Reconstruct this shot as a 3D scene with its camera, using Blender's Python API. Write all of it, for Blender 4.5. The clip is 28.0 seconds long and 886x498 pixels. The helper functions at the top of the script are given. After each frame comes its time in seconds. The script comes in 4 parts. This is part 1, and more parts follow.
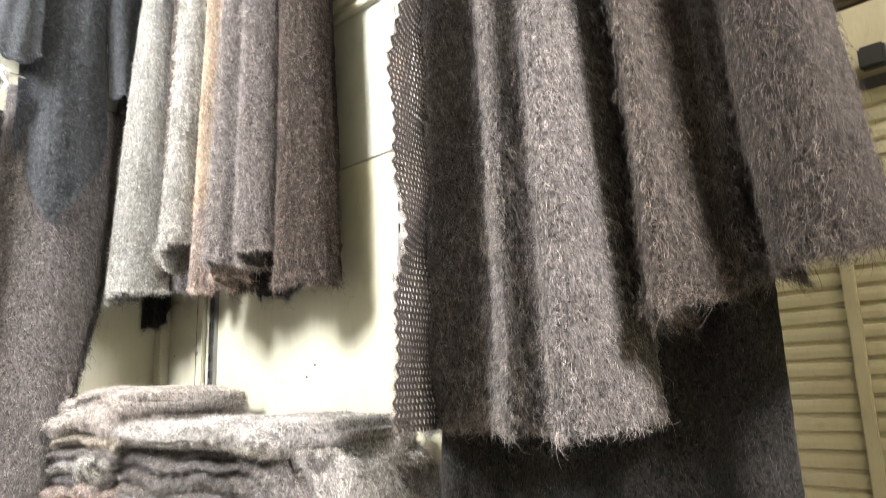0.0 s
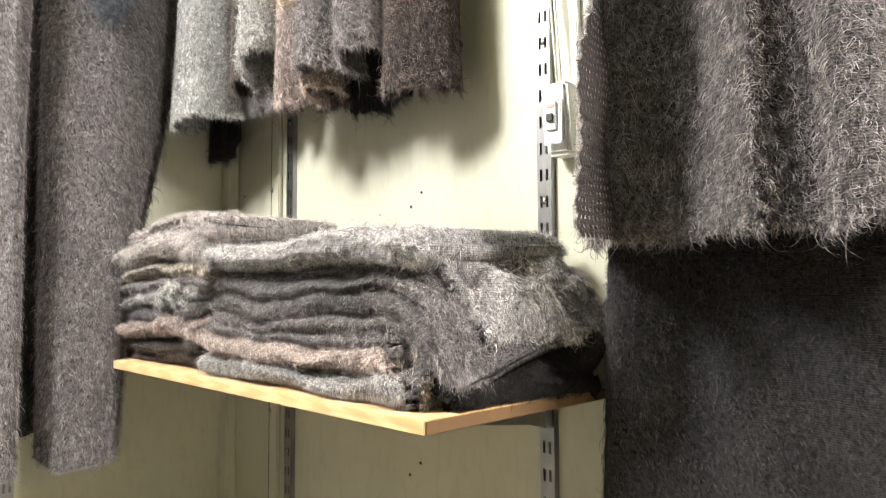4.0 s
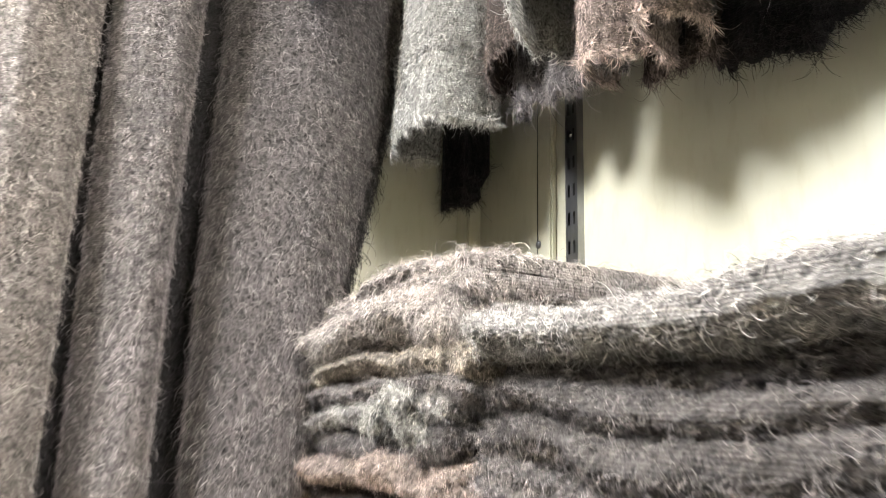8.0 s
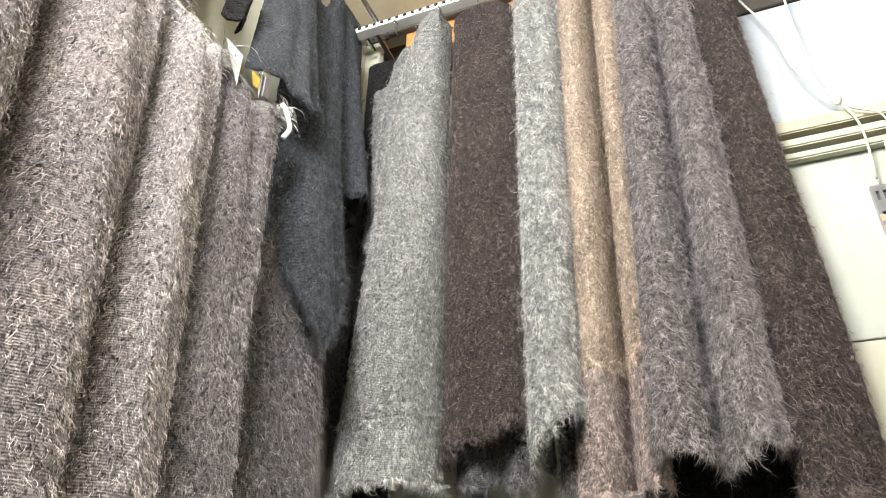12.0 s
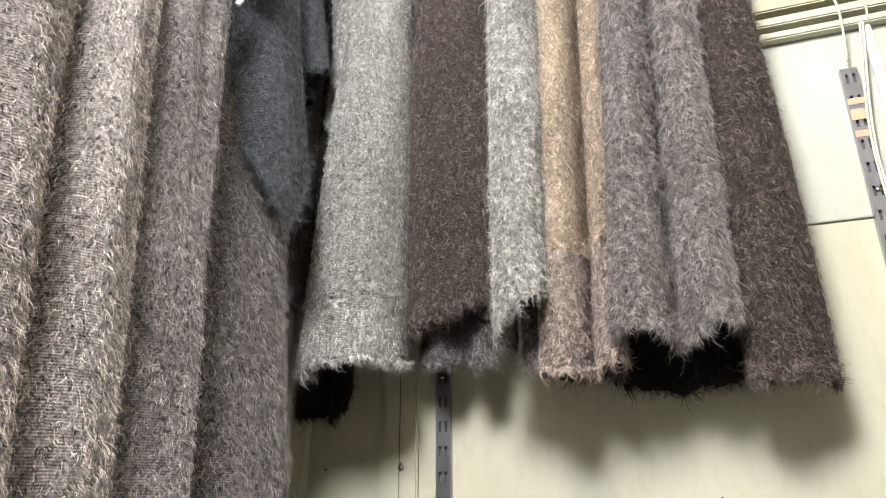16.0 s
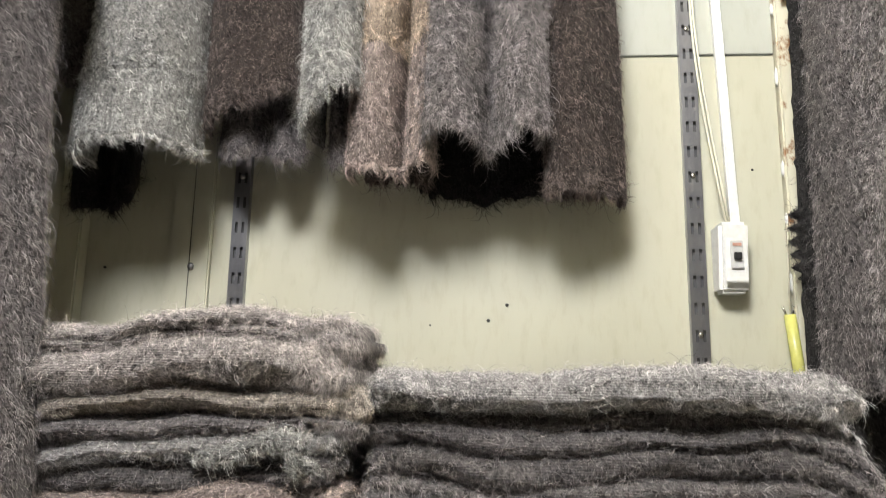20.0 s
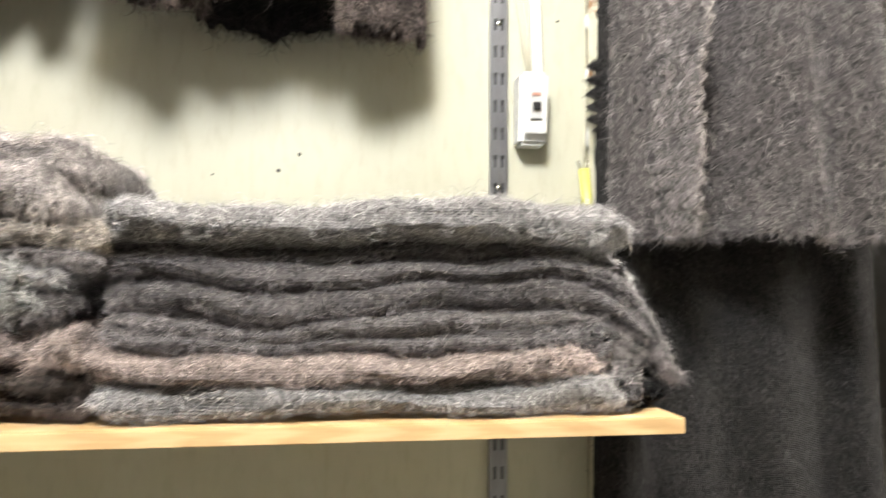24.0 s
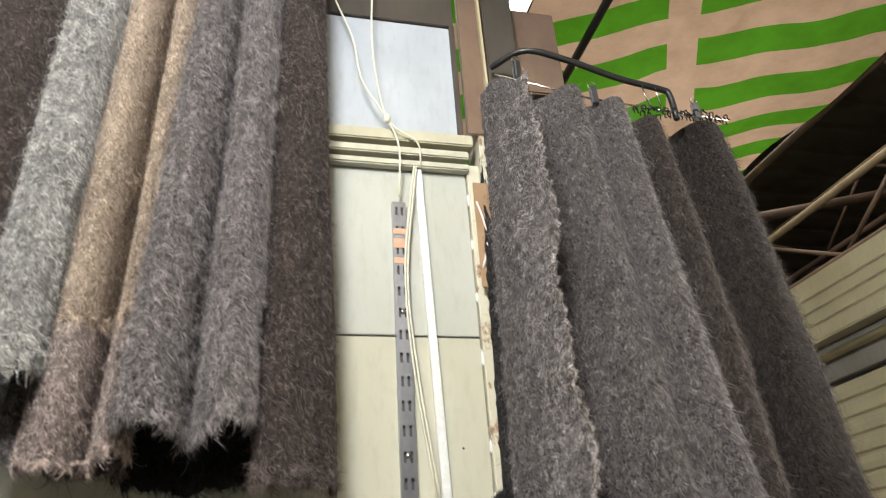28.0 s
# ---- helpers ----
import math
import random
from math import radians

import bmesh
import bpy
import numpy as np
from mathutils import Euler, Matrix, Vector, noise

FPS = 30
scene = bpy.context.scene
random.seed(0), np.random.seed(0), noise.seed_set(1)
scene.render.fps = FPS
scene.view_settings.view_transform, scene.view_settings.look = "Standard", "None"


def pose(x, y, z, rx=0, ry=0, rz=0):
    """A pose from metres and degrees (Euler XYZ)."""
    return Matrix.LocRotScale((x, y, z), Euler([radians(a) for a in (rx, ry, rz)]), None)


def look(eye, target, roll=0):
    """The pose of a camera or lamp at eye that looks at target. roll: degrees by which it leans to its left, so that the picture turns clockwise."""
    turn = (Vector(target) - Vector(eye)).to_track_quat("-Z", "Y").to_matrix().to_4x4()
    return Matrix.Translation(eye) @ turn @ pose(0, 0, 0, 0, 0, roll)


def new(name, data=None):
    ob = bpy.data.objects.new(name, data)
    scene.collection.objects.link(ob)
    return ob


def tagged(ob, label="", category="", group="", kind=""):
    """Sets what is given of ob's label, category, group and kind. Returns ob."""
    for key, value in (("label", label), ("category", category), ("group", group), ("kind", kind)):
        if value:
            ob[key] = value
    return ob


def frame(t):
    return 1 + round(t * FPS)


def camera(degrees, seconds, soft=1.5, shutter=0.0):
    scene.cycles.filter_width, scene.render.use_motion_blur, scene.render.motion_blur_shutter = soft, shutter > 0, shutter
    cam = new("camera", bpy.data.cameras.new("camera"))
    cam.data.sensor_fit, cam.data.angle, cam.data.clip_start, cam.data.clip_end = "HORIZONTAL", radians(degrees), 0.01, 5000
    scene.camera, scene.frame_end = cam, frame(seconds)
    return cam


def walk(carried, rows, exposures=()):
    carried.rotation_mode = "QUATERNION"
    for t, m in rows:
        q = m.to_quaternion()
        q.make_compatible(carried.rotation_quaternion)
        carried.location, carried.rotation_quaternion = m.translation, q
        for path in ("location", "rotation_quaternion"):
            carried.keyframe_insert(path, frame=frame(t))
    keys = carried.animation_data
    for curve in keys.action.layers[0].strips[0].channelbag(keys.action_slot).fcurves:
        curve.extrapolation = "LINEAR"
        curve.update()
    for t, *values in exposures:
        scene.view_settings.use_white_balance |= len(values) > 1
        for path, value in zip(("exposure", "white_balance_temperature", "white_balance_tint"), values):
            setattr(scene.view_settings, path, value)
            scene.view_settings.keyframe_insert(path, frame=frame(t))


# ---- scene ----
cam = camera(64.8, 28.0, 0.9, 0.4)
PATH = [
    (0, (1.853, -0.992, 1.482), (0.502, 0.425, 1.888), -1.8),
    (0.5, (1.866, -1.034, 1.521), (0.539, 0.356, 2.073), -0.5),
    (1, (1.872, -1.051, 1.541), (0.552, 0.282, 2.234), -0.4),
    (1.5, (1.861, -1.067, 1.546), (0.511, 0.191, 2.319), -1.3),
    (2, (1.816, -1.073, 1.518), (0.34, 0.1, 2.185), -1.3),
    (2.5, (1.763, -1.001, 1.458), (0.213, 0.2, 1.854), -1.8),
    (3, (1.667, -0.867, 1.451), (0.093, 0.337, 1.72), -3.1),
    (3.5, (1.585, -0.857, 1.416), (0.03, 0.387, 1.609), -0.9),
    (4, (1.523, -0.963, 1.363), (0.096, 0.435, 1.474), -0.2),
    (4.5, (1.523, -1.039, 1.362), (0.178, 0.442, 1.398), 0.6),
    (6.5, (1.367, -0.924, 1.316), (-0.091, 0.444, 1.278), 0.2),
    (7, (1.159, -0.751, 1.335), (-0.599, 0.201, 1.402), -0.6),
    (7.5, (1.008, -0.719, 1.346), (-0.74, 0.23, 1.55), 1.1),
    (8, (0.822, -0.69, 1.359), (-0.889, 0.249, 1.792), 1.8),
    (8.5, (0.694, -0.617, 1.454), (-0.878, 0.466, 2.05), -2.1),
    (9, (0.491, -0.818, 1.493), (-0.307, 0.909, 2.111), -4.3),
    (9.5, (0.423, -0.989, 1.518), (-0.084, 0.843, 2.14), -2.9),
    (10, (0.496, -1.13, 1.538), (-0.059, 0.653, 2.252), -2.0),
    (10.5, (0.508, -1.231, 1.545), (-0.134, 0.446, 2.427), -0.7),
    (11, (0.461, -1.289, 1.539), (-0.252, 0.308, 2.509), 2.7),
    (11.5, (0.459, -1.303, 1.526), (-0.24, 0.277, 2.532), 2.7),
    (12, (0.452, -1.305, 1.529), (-0.206, 0.287, 2.545), 0.9),
    (12.5, (0.461, -1.314, 1.537), (-0.165, 0.209, 2.672), -1.3),
    (14.5, (0.44, -1.329, 1.548), (-0.231, 0.284, 2.523), -1.7),
    (15, (0.444, -1.305, 1.542), (-0.235, 0.376, 2.386), -1.7),
    (15.5, (0.438, -1.302, 1.54), (-0.212, 0.432, 2.297), -0.8),
    (16, (0.439, -1.293, 1.533), (-0.165, 0.474, 2.248), -0.2),
    (16.5, (0.447, -1.29, 1.531), (-0.123, 0.499, 2.22), -0.2),
    (17, (0.444, -1.289, 1.533), (-0.09, 0.517, 2.206), 0.1),
    (17.5, (0.439, -1.289, 1.531), (-0.075, 0.522, 2.207), -0.5),
    (18, (0.432, -1.277, 1.528), (-0.075, 0.555, 2.148), -1.0),
    (18.5, (0.419, -1.263, 1.513), (-0.117, 0.578, 2.082), 0.3),
    (19, (0.421, -1.247, 1.5), (-0.058, 0.619, 2.036), -0.3),
    (19.5, (0.446, -1.226, 1.462), (0.159, 0.699, 1.923), 0.8),
    (20, (0.451, -1.21, 1.437), (0.312, 0.754, 1.793), 1.0),
    (20.5, (0.444, -1.196, 1.411), (0.331, 0.776, 1.722), -0.2),
    (21, (0.444, -1.19, 1.386), (0.313, 0.791, 1.631), -1.0),
    (21.5, (0.433, -1.185, 1.378), (0.257, 0.801, 1.538), -1.3),
    (23.5, (0.505, -1.121, 1.321), (0.474, 0.878, 1.338), -0.5),
    (24, (0.545, -1.125, 1.35), (0.835, 0.851, 1.455), 0.3),
    (24.5, (0.563, -1.138, 1.358), (0.989, 0.807, 1.554), 0.3),
    (25, (0.598, -1.161, 1.405), (1.043, 0.768, 1.686), -0.1),
    (25.5, (0.602, -1.186, 1.431), (1.108, 0.693, 1.894), -1.3),
    (26, (0.605, -1.2, 1.451), (1.181, 0.618, 2.054), -2.2),
    (26.5, (0.6, -1.215, 1.473), (1.2, 0.564, 2.165), -2.4),
    (27, (0.586, -1.232, 1.504), (1.151, 0.519, 2.289), -2.3),
    (27.5, (0.58, -1.24, 1.51), (1.111, 0.487, 2.368), -3.0),
    (28, (0.565, -1.251, 1.536), (1.014, 0.465, 2.46), -4.0),
]
EXPOSURES = [(0, 0.35), (2, -0.05), (4, 0.03), (6.5, -0.05), (7, -0.1), (8, 0.25), (9.5, -0.12), (12, -0.52), (15, -0.55), (17, -0.55), (20, -0.78), (22, -0.6), (24, -0.25), (26, -0.62), (27, -0.9), (28, -1.0)]
walk(cam, [(t, look(eye, target, roll)) for t, eye, target, roll in PATH], EXPOSURES)

# ---- light ----
world = bpy.data.worlds.new("world")
scene.world = world
world.use_nodes = True
_sky = world.node_tree.nodes.new("ShaderNodeTexSky")
_sky.sky_type, _sky.sun_disc, _sky.sun_elevation, _sky.sun_rotation = "NISHITA", False, radians(30), radians(120)
world.node_tree.links.new(_sky.outputs[0], world.node_tree.nodes["Background"].inputs[0])
world.node_tree.nodes["Background"].inputs[1].default_value = 0.01


def area(name, at, target, sx, sy, watts, colour, spread=180):
    lamp = bpy.data.lights.new(name, "AREA")
    lamp.shape, lamp.size, lamp.size_y, lamp.energy, lamp.color = "RECTANGLE", sx, sy, watts, colour
    lamp.spread = radians(spread)
    ob = new(name, lamp)
    ob.matrix_world = look(at, target)
    return ob


bulb = bpy.data.lights.new("stall_lamp", "POINT")
bulb.energy, bulb.shadow_soft_size, bulb.color = 390, 0.25, (0.97, 0.98, 1.0)
new("stall_lamp", bulb).location = (0.20, -1.70, 2.87)
area("aisle_light", (2.75, -0.42, 2.75), (1.35, -0.16, 1.8), 0.5, 0.4, 31, (1.0, 0.95, 0.90), 85)
area("hall_light", (2.2, 1.0, 4.7), (2.0, 0.8, 0.0), 1.5, 3.0, 92, (1.0, 0.93, 0.82))


# ---- materials ----
def material(name):
    m = bpy.data.materials.new(name)
    m.use_nodes = True
    nt = m.node_tree
    return m, nt, nt.nodes["Principled BSDF"]


def node(nt, kind, **values):
    n = nt.nodes.new(kind)
    for k, v in values.items():
        n.inputs[k].default_value = v
    return n


def ramp(nt, fac, stops):
    r = nt.nodes.new("ShaderNodeValToRGB")
    els = r.color_ramp.elements
    while len(els) < len(stops):
        els.new(0.5)
    for e, (p, c) in zip(els, stops):
        e.position, e.color = p, (*c, 1)
    nt.links.new(fac, r.inputs[0])
    return r.outputs[0]


def mixed(nt, fac, a, b, mode="MIX"):
    m = nt.nodes.new("ShaderNodeMix")
    m.data_type, m.blend_type = "RGBA", mode
    for s, v in ((0, fac), (6, a), (7, b)):
        if isinstance(v, (int, float)):
            m.inputs[s].default_value = v
        elif isinstance(v, tuple):
            m.inputs[s].default_value = (*v, 1)
        else:
            nt.links.new(v, m.inputs[s])
    return m.outputs[2]


def bump(nt, b, height, strength, distance):
    n = node(nt, "ShaderNodeBump", Strength=strength, Distance=distance)
    nt.links.new(height, n.inputs["Height"])
    nt.links.new(n.outputs[0], b.inputs["Normal"])


def scaled(nt, sx, sy, sz):
    co = nt.nodes.new("ShaderNodeTexCoord")
    mp = nt.nodes.new("ShaderNodeMapping")
    mp.inputs["Scale"].default_value = (sx, sy, sz)
    nt.links.new(co.outputs["Object"], mp.inputs[0])
    return mp.outputs[0]


def noisy(nt, vec, scale, detail=4.0, rough=0.6):
    n = node(nt, "ShaderNodeTexNoise", Scale=scale, Detail=detail, Roughness=rough)
    nt.links.new(vec, n.inputs["Vector"])
    return n.outputs[0]


def wool(name, dark, light, knit=420.0):
    """Knitted mohair: matted swirls of nap over fine rows, with larger cloudy patches."""
    m, nt, b = material(name)
    tuft = node(nt, "ShaderNodeTexNoise", Scale=1.0, Detail=6.0, Roughness=0.72, Distortion=1.6)
    nt.links.new(scaled(nt, 150, 150, 105), tuft.inputs["Vector"])
    fine = noisy(nt, scaled(nt, 520, 520, 260), 1.0, 3, 0.6)
    cloud = noisy(nt, scaled(nt, 13, 13, 8), 1.0, 4, 0.6)
    mid = tuple(0.5 * (u + v) for u, v in zip(dark, light))
    c1 = ramp(nt, tuft.outputs[0], [(0.36, tuple(0.55 * v for v in dark)), (0.5, mid), (0.66, tuple(min(1, 1.15 * v) for v in light))])
    c2 = ramp(nt, cloud, [(0.32, (0.74, 0.74, 0.74)), (0.68, (1.12, 1.12, 1.12))])
    c3 = ramp(nt, fine, [(0.3, (0.78, 0.78, 0.78)), (0.7, (1.1, 1.1, 1.1))])
    col = mixed(nt, 1.0, mixed(nt, 1.0, c1, c2, "MULTIPLY"), c3, "MULTIPLY")
    nt.links.new(col, b.inputs["Base Color"])
    b.inputs["Roughness"].default_value = 0.95
    b.inputs["Specular IOR Level"].default_value = 0.1
    b.inputs["Sheen Weight"].default_value = 0.05
    b.inputs["Sheen Roughness"].default_value = 0.5
    wave = node(nt, "ShaderNodeTexWave", Scale=knit / 4.0, Distortion=3.0, Detail=2.0)
    wave.bands_direction = "Z"
    nt.links.new(scaled(nt, 1, 1, 1), wave.inputs["Vector"])
    hgt = mixed(nt, 0.84, wave.outputs[1], tuft.outputs[0])
    bump(nt, b, hgt, 1.0, 0.005)
    return m


def hair(name, dark, light):
    """Single wisps: each its own tone, with lighter and darker drifts."""
    m, nt, b = material(name)
    geo = nt.nodes.new("ShaderNodeHairInfo")
    one = ramp(nt, geo.outputs["Random"], [(0.0, tuple(0.3 * v for v in dark)), (0.5, tuple(0.8 * v for v in light)), (0.85, tuple(min(1, 1.12 * v) for v in light)), (1.0, tuple(min(1, 1.42 * v) for v in light))])
    drift = node(nt, "ShaderNodeTexNoise", Scale=1.0, Detail=4.0, Roughness=0.65, Distortion=1.2)
    nt.links.new(scaled(nt, 70, 70, 38), drift.inputs["Vector"])
    col = mixed(nt, 1.0, one, ramp(nt, drift.outputs[0], [(0.36, (0.28, 0.28, 0.28)), (0.5, (0.95, 0.95, 0.95)), (0.64, (1.65, 1.65, 1.65))]), "MULTIPLY")
    nt.links.new(col, b.inputs["Base Color"])
    b.inputs["Roughness"].default_value = 0.6
    b.inputs["Specular IOR Level"].default_value = 0.25
    return m


def yarn(name, dark, light, knit=420.0):
    return wool(name, dark, tuple(1.0 * v for v in light), knit), hair(name + "_nap", tuple(0.5 * (u + v) for u, v in zip(dark, light)), tuple(min(1, 1.5 * v) for v in light))


PALE = yarn("pale_grey_mohair", (0.085, 0.084, 0.081), (0.35, 0.343, 0.333))
CHAR = wool("dark_brown_mohair", (0.014, 0.0108, 0.0098), (0.075, 0.058, 0.052)), hair("dark_brown_wisps", (0.05, 0.039, 0.036), (0.20, 0.160, 0.149))
WHITE = yarn("whitish_mohair", (0.09, 0.089, 0.0865), (0.40, 0.394, 0.382))
BEIGE = yarn("beige_mohair", (0.18, 0.139, 0.108), (0.47, 0.378, 0.303))
TAUPE = yarn("taupe_mohair", (0.04, 0.0337, 0.033), (0.375, 0.334, 0.321))
GREY = yarn("grey_mohair", (0.030, 0.027, 0.0275), (0.255, 0.232, 0.234))
DUSK = yarn("dark_grey_mohair", (0.026, 0.024, 0.025), (0.19, 0.172, 0.175))
SAND = yarn("sand_grey_mohair", (0.055, 0.0495, 0.0475), (0.42, 0.382, 0.37))
BLUE = yarn("slate_blue_mohair", (0.012, 0.0132, 0.016), (0.062, 0.067, 0.077))
PINK = yarn("pinkish_beige_mohair", (0.085, 0.066, 0.056), (0.19, 0.153, 0.134))
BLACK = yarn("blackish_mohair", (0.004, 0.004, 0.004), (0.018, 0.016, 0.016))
ASH = yarn("ash_grey_mohair", (0.075, 0.0715, 0.073), (0.385, 0.369, 0.368))
UMBER = yarn("umber_mohair", (0.010, 0.0083, 0.0075), (0.092, 0.076, 0.069))
SMOKE = yarn("smoky_taupe_mohair", (0.020, 0.0182, 0.0186), (0.24, 0.217, 0.219))
SLATE = yarn("slate_grey_mohair", (0.016, 0.0144, 0.0148), (0.172, 0.156, 0.158))
EARTH = yarn("earth_brown_mohair", (0.008, 0.0064, 0.0058), (0.058, 0.0465, 0.042))
HAZE = yarn("hazy_taupe_mohair", (0.013, 0.0119, 0.0122), (0.19, 0.171, 0.172))
STRAW = yarn("straw_beige_mohair", (0.1, 0.085, 0.074), (0.41, 0.362, 0.32))
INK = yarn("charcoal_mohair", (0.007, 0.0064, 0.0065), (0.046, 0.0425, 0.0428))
COCOA = yarn("cocoa_mohair", (0.012, 0.0095, 0.0085), (0.088, 0.070, 0.064))
ROSE = yarn("rosy_taupe_mohair", (0.085, 0.066, 0.06), (0.42, 0.345, 0.32))



def painted(name, base, dirt, rough=0.5, rust=0.0):
    m, nt, b = material(name)
    big = noisy(nt, scaled(nt, 2.5, 2.5, 1.6), 1.0, 5, 0.6)
    fine = noisy(nt, scaled(nt, 60, 60, 18), 1.0, 4, 0.6)
    col = mixed(nt, 1.0, ramp(nt, big, [(0.35, dirt), (0.62, base)]), ramp(nt, fine, [(0.25, (0.9, 0.88, 0.84)), (0.5, (1, 1, 1))]), "MULTIPLY")
    if rust:
        spots = noisy(nt, scaled(nt, 22, 22, 16), 1.0, 5, 0.7)
        f = ramp(nt, spots, [(0.62 - rust, (0, 0, 0)), (0.72 - rust, (1, 1, 1))])
        col = mixed(nt, f, col, (0.23, 0.11, 0.045))
    nt.links.new(col, b.inputs["Base Color"])
    b.inputs["Roughness"].default_value = rough
    bump(nt, b, fine, 0.15, 0.002)
    return m


WALL = painted("cream_painted_steel", (0.50, 0.495, 0.40), (0.44, 0.43, 0.335), 0.45)
POST = painted("rusty_cream_steel", (0.60, 0.58, 0.47), (0.50, 0.47, 0.36), 0.5, 0.06)
CEIL = painted("stained_ceiling_board", (0.74, 0.68, 0.50), (0.60, 0.50, 0.33), 0.7)
SHUT = painted("cream_shutter_steel", (0.66, 0.60, 0.42), (0.55, 0.49, 0.33), 0.45)
BROWN = painted("brown_primer_steel", (0.20, 0.13, 0.085), (0.10, 0.065, 0.05), 0.6)
DARKSTEEL = painted("dark_roof_steel", (0.075, 0.06, 0.045), (0.03, 0.025, 0.02), 0.7)
ROOF = painted("dusty_roof_sheet", (0.30, 0.26, 0.20), (0.20, 0.17, 0.13), 0.8)
TAN = painted("tan_beam_steel", (0.46, 0.36, 0.22), (0.30, 0.22, 0.13), 0.6)
CONCRETE = painted("grey_concrete", (0.32, 0.30, 0.27), (0.22, 0.21, 0.19), 0.85)


def metal(name, colour, rough, scratch=0.25):
    m, nt, b = material(name)
    n = noisy(nt, scaled(nt, 40, 40, 12), 1.0, 4, 0.6)
    nt.links.new(ramp(nt, n, [(0.3, tuple(0.7 * v for v in colour)), (0.7, colour)]), b.inputs["Base Color"])
    b.inputs["Metallic"].default_value, b.inputs["Roughness"].default_value = 1.0, rough
    bump(nt, b, n, scratch * 0.3, 0.001)
    return m


ZINC = metal("galvanised_steel", (0.36, 0.36, 0.38), 0.36)
CHROME = metal("dull_chrome", (0.62, 0.61, 0.58), 0.22)


def plain(name, colour, rough=0.5):
    m, nt, b = material(name)
    n = noisy(nt, scaled(nt, 80, 80, 80), 1.0, 3, 0.6)
    nt.links.new(ramp(nt, n, [(0.3, tuple(0.85 * v for v in colour)), (0.7, colour)]), b.inputs["Base Color"])
    b.inputs["Roughness"].default_value = rough
    return m


SLOT = plain("dark_slot", (0.02, 0.02, 0.02), 0.9)
PLASTIC = plain("white_plastic", (0.80, 0.80, 0.78), 0.35)
BLACKP = plain("black_plastic", (0.02, 0.02, 0.02), 0.4)
ORANGE = plain("orange_print", (0.50, 0.26, 0.20), 0.5)
CABLE = plain("ivory_cable", (0.70, 0.67, 0.55), 0.45)
YELLOW = plain("yellow_gloss_plastic", (0.58, 0.57, 0.17), 0.25)


def wood():
    m, nt, b = material("pine_board")
    g = node(nt, "ShaderNodeTexWave", Scale=9.0, Distortion=6.0, Detail=3.0)
    nt.links.new(scaled(nt, 0.35, 5, 5), g.inputs["Vector"])
    f = noisy(nt, scaled(nt, 8, 160, 160), 1.0, 4, 0.6)
    col = mixed(nt, 0.4, ramp(nt, g.outputs[1], [(0.2, (0.50, 0.32, 0.15)), (0.8, (0.66, 0.46, 0.25))]), ramp(nt, f, [(0.3, (0.46, 0.29, 0.13)), (0.7, (0.70, 0.50, 0.28))]))
    nt.links.new(col, b.inputs["Base Color"])
    b.inputs["Roughness"].default_value = 0.55
    bump(nt, b, f, 0.2, 0.001)
    return m


PINE = wood()
PLYEDGE = plain("dark_board_edge", (0.16, 0.09, 0.04), 0.7)


# ---- builders ----
def part(name, bm, mat, parent=None, label="", smooth=False):
    me = bpy.data.meshes.new(name)
    bm.to_mesh(me)
    bm.free()
    me.materials.append(mat)
    if smooth:
        me.polygons.foreach_set("use_smooth", [True] * len(me.polygons))
    ob = new(name, me)
    if parent:
        ob.parent = parent
    if label:
        ob["label"] = label
    return ob


def box_bm(x0, x1, y0, y1, z0, z1, bevel=0.0):
    bm = bmesh.new()
    bmesh.ops.create_cube(bm, size=1, matrix=Matrix.LocRotScale(((x0 + x1) / 2, (y0 + y1) / 2, (z0 + z1) / 2), None, (x1 - x0, y1 - y0, z1 - z0)))
    if bevel:
        bmesh.ops.bevel(bm, geom=bm.edges[:], offset=bevel, segments=2, affect="EDGES")
    return bm


def box(name, x0, x1, y0, y1, z0, z1, mat, parent=None, bevel=0.002, label=""):
    return part(name, box_bm(x0, x1, y0, y1, z0, z1, bevel), mat, parent, label)


def tube(name, pts, r, mat, parent=None, sides=8, label=""):
    """A round bar or cable through the points."""
    pts = [Vector(p) for p in pts]
    bm = bmesh.new()
    rings = []
    for i, p in enumerate(pts):
        d = (pts[min(i + 1, len(pts) - 1)] - pts[max(i - 1, 0)]).normalized()
        a = d.orthogonal().normalized() if i == 0 else (a - a.dot(d) * d).normalized()
        c = d.cross(a)
        rings.append([bm.verts.new(p + r * (math.cos(k) * a + math.sin(k) * c)) for k in np.linspace(0, 2 * math.pi, sides, endpoint=False)])
    for q, s in zip(rings, rings[1:]):
        for k in range(sides):
            bm.faces.new((q[k], q[(k + 1) % sides], s[(k + 1) % sides], s[k]))
    bm.faces.new(rings[0][::-1])
    bm.faces.new(rings[-1])
    return part(name, bm, mat, parent, label, smooth=True)


def empty(name, at=(0, 0, 0)):
    ob = new(name)
    ob.empty_display_size = 0.05
    ob.location = at
    return ob


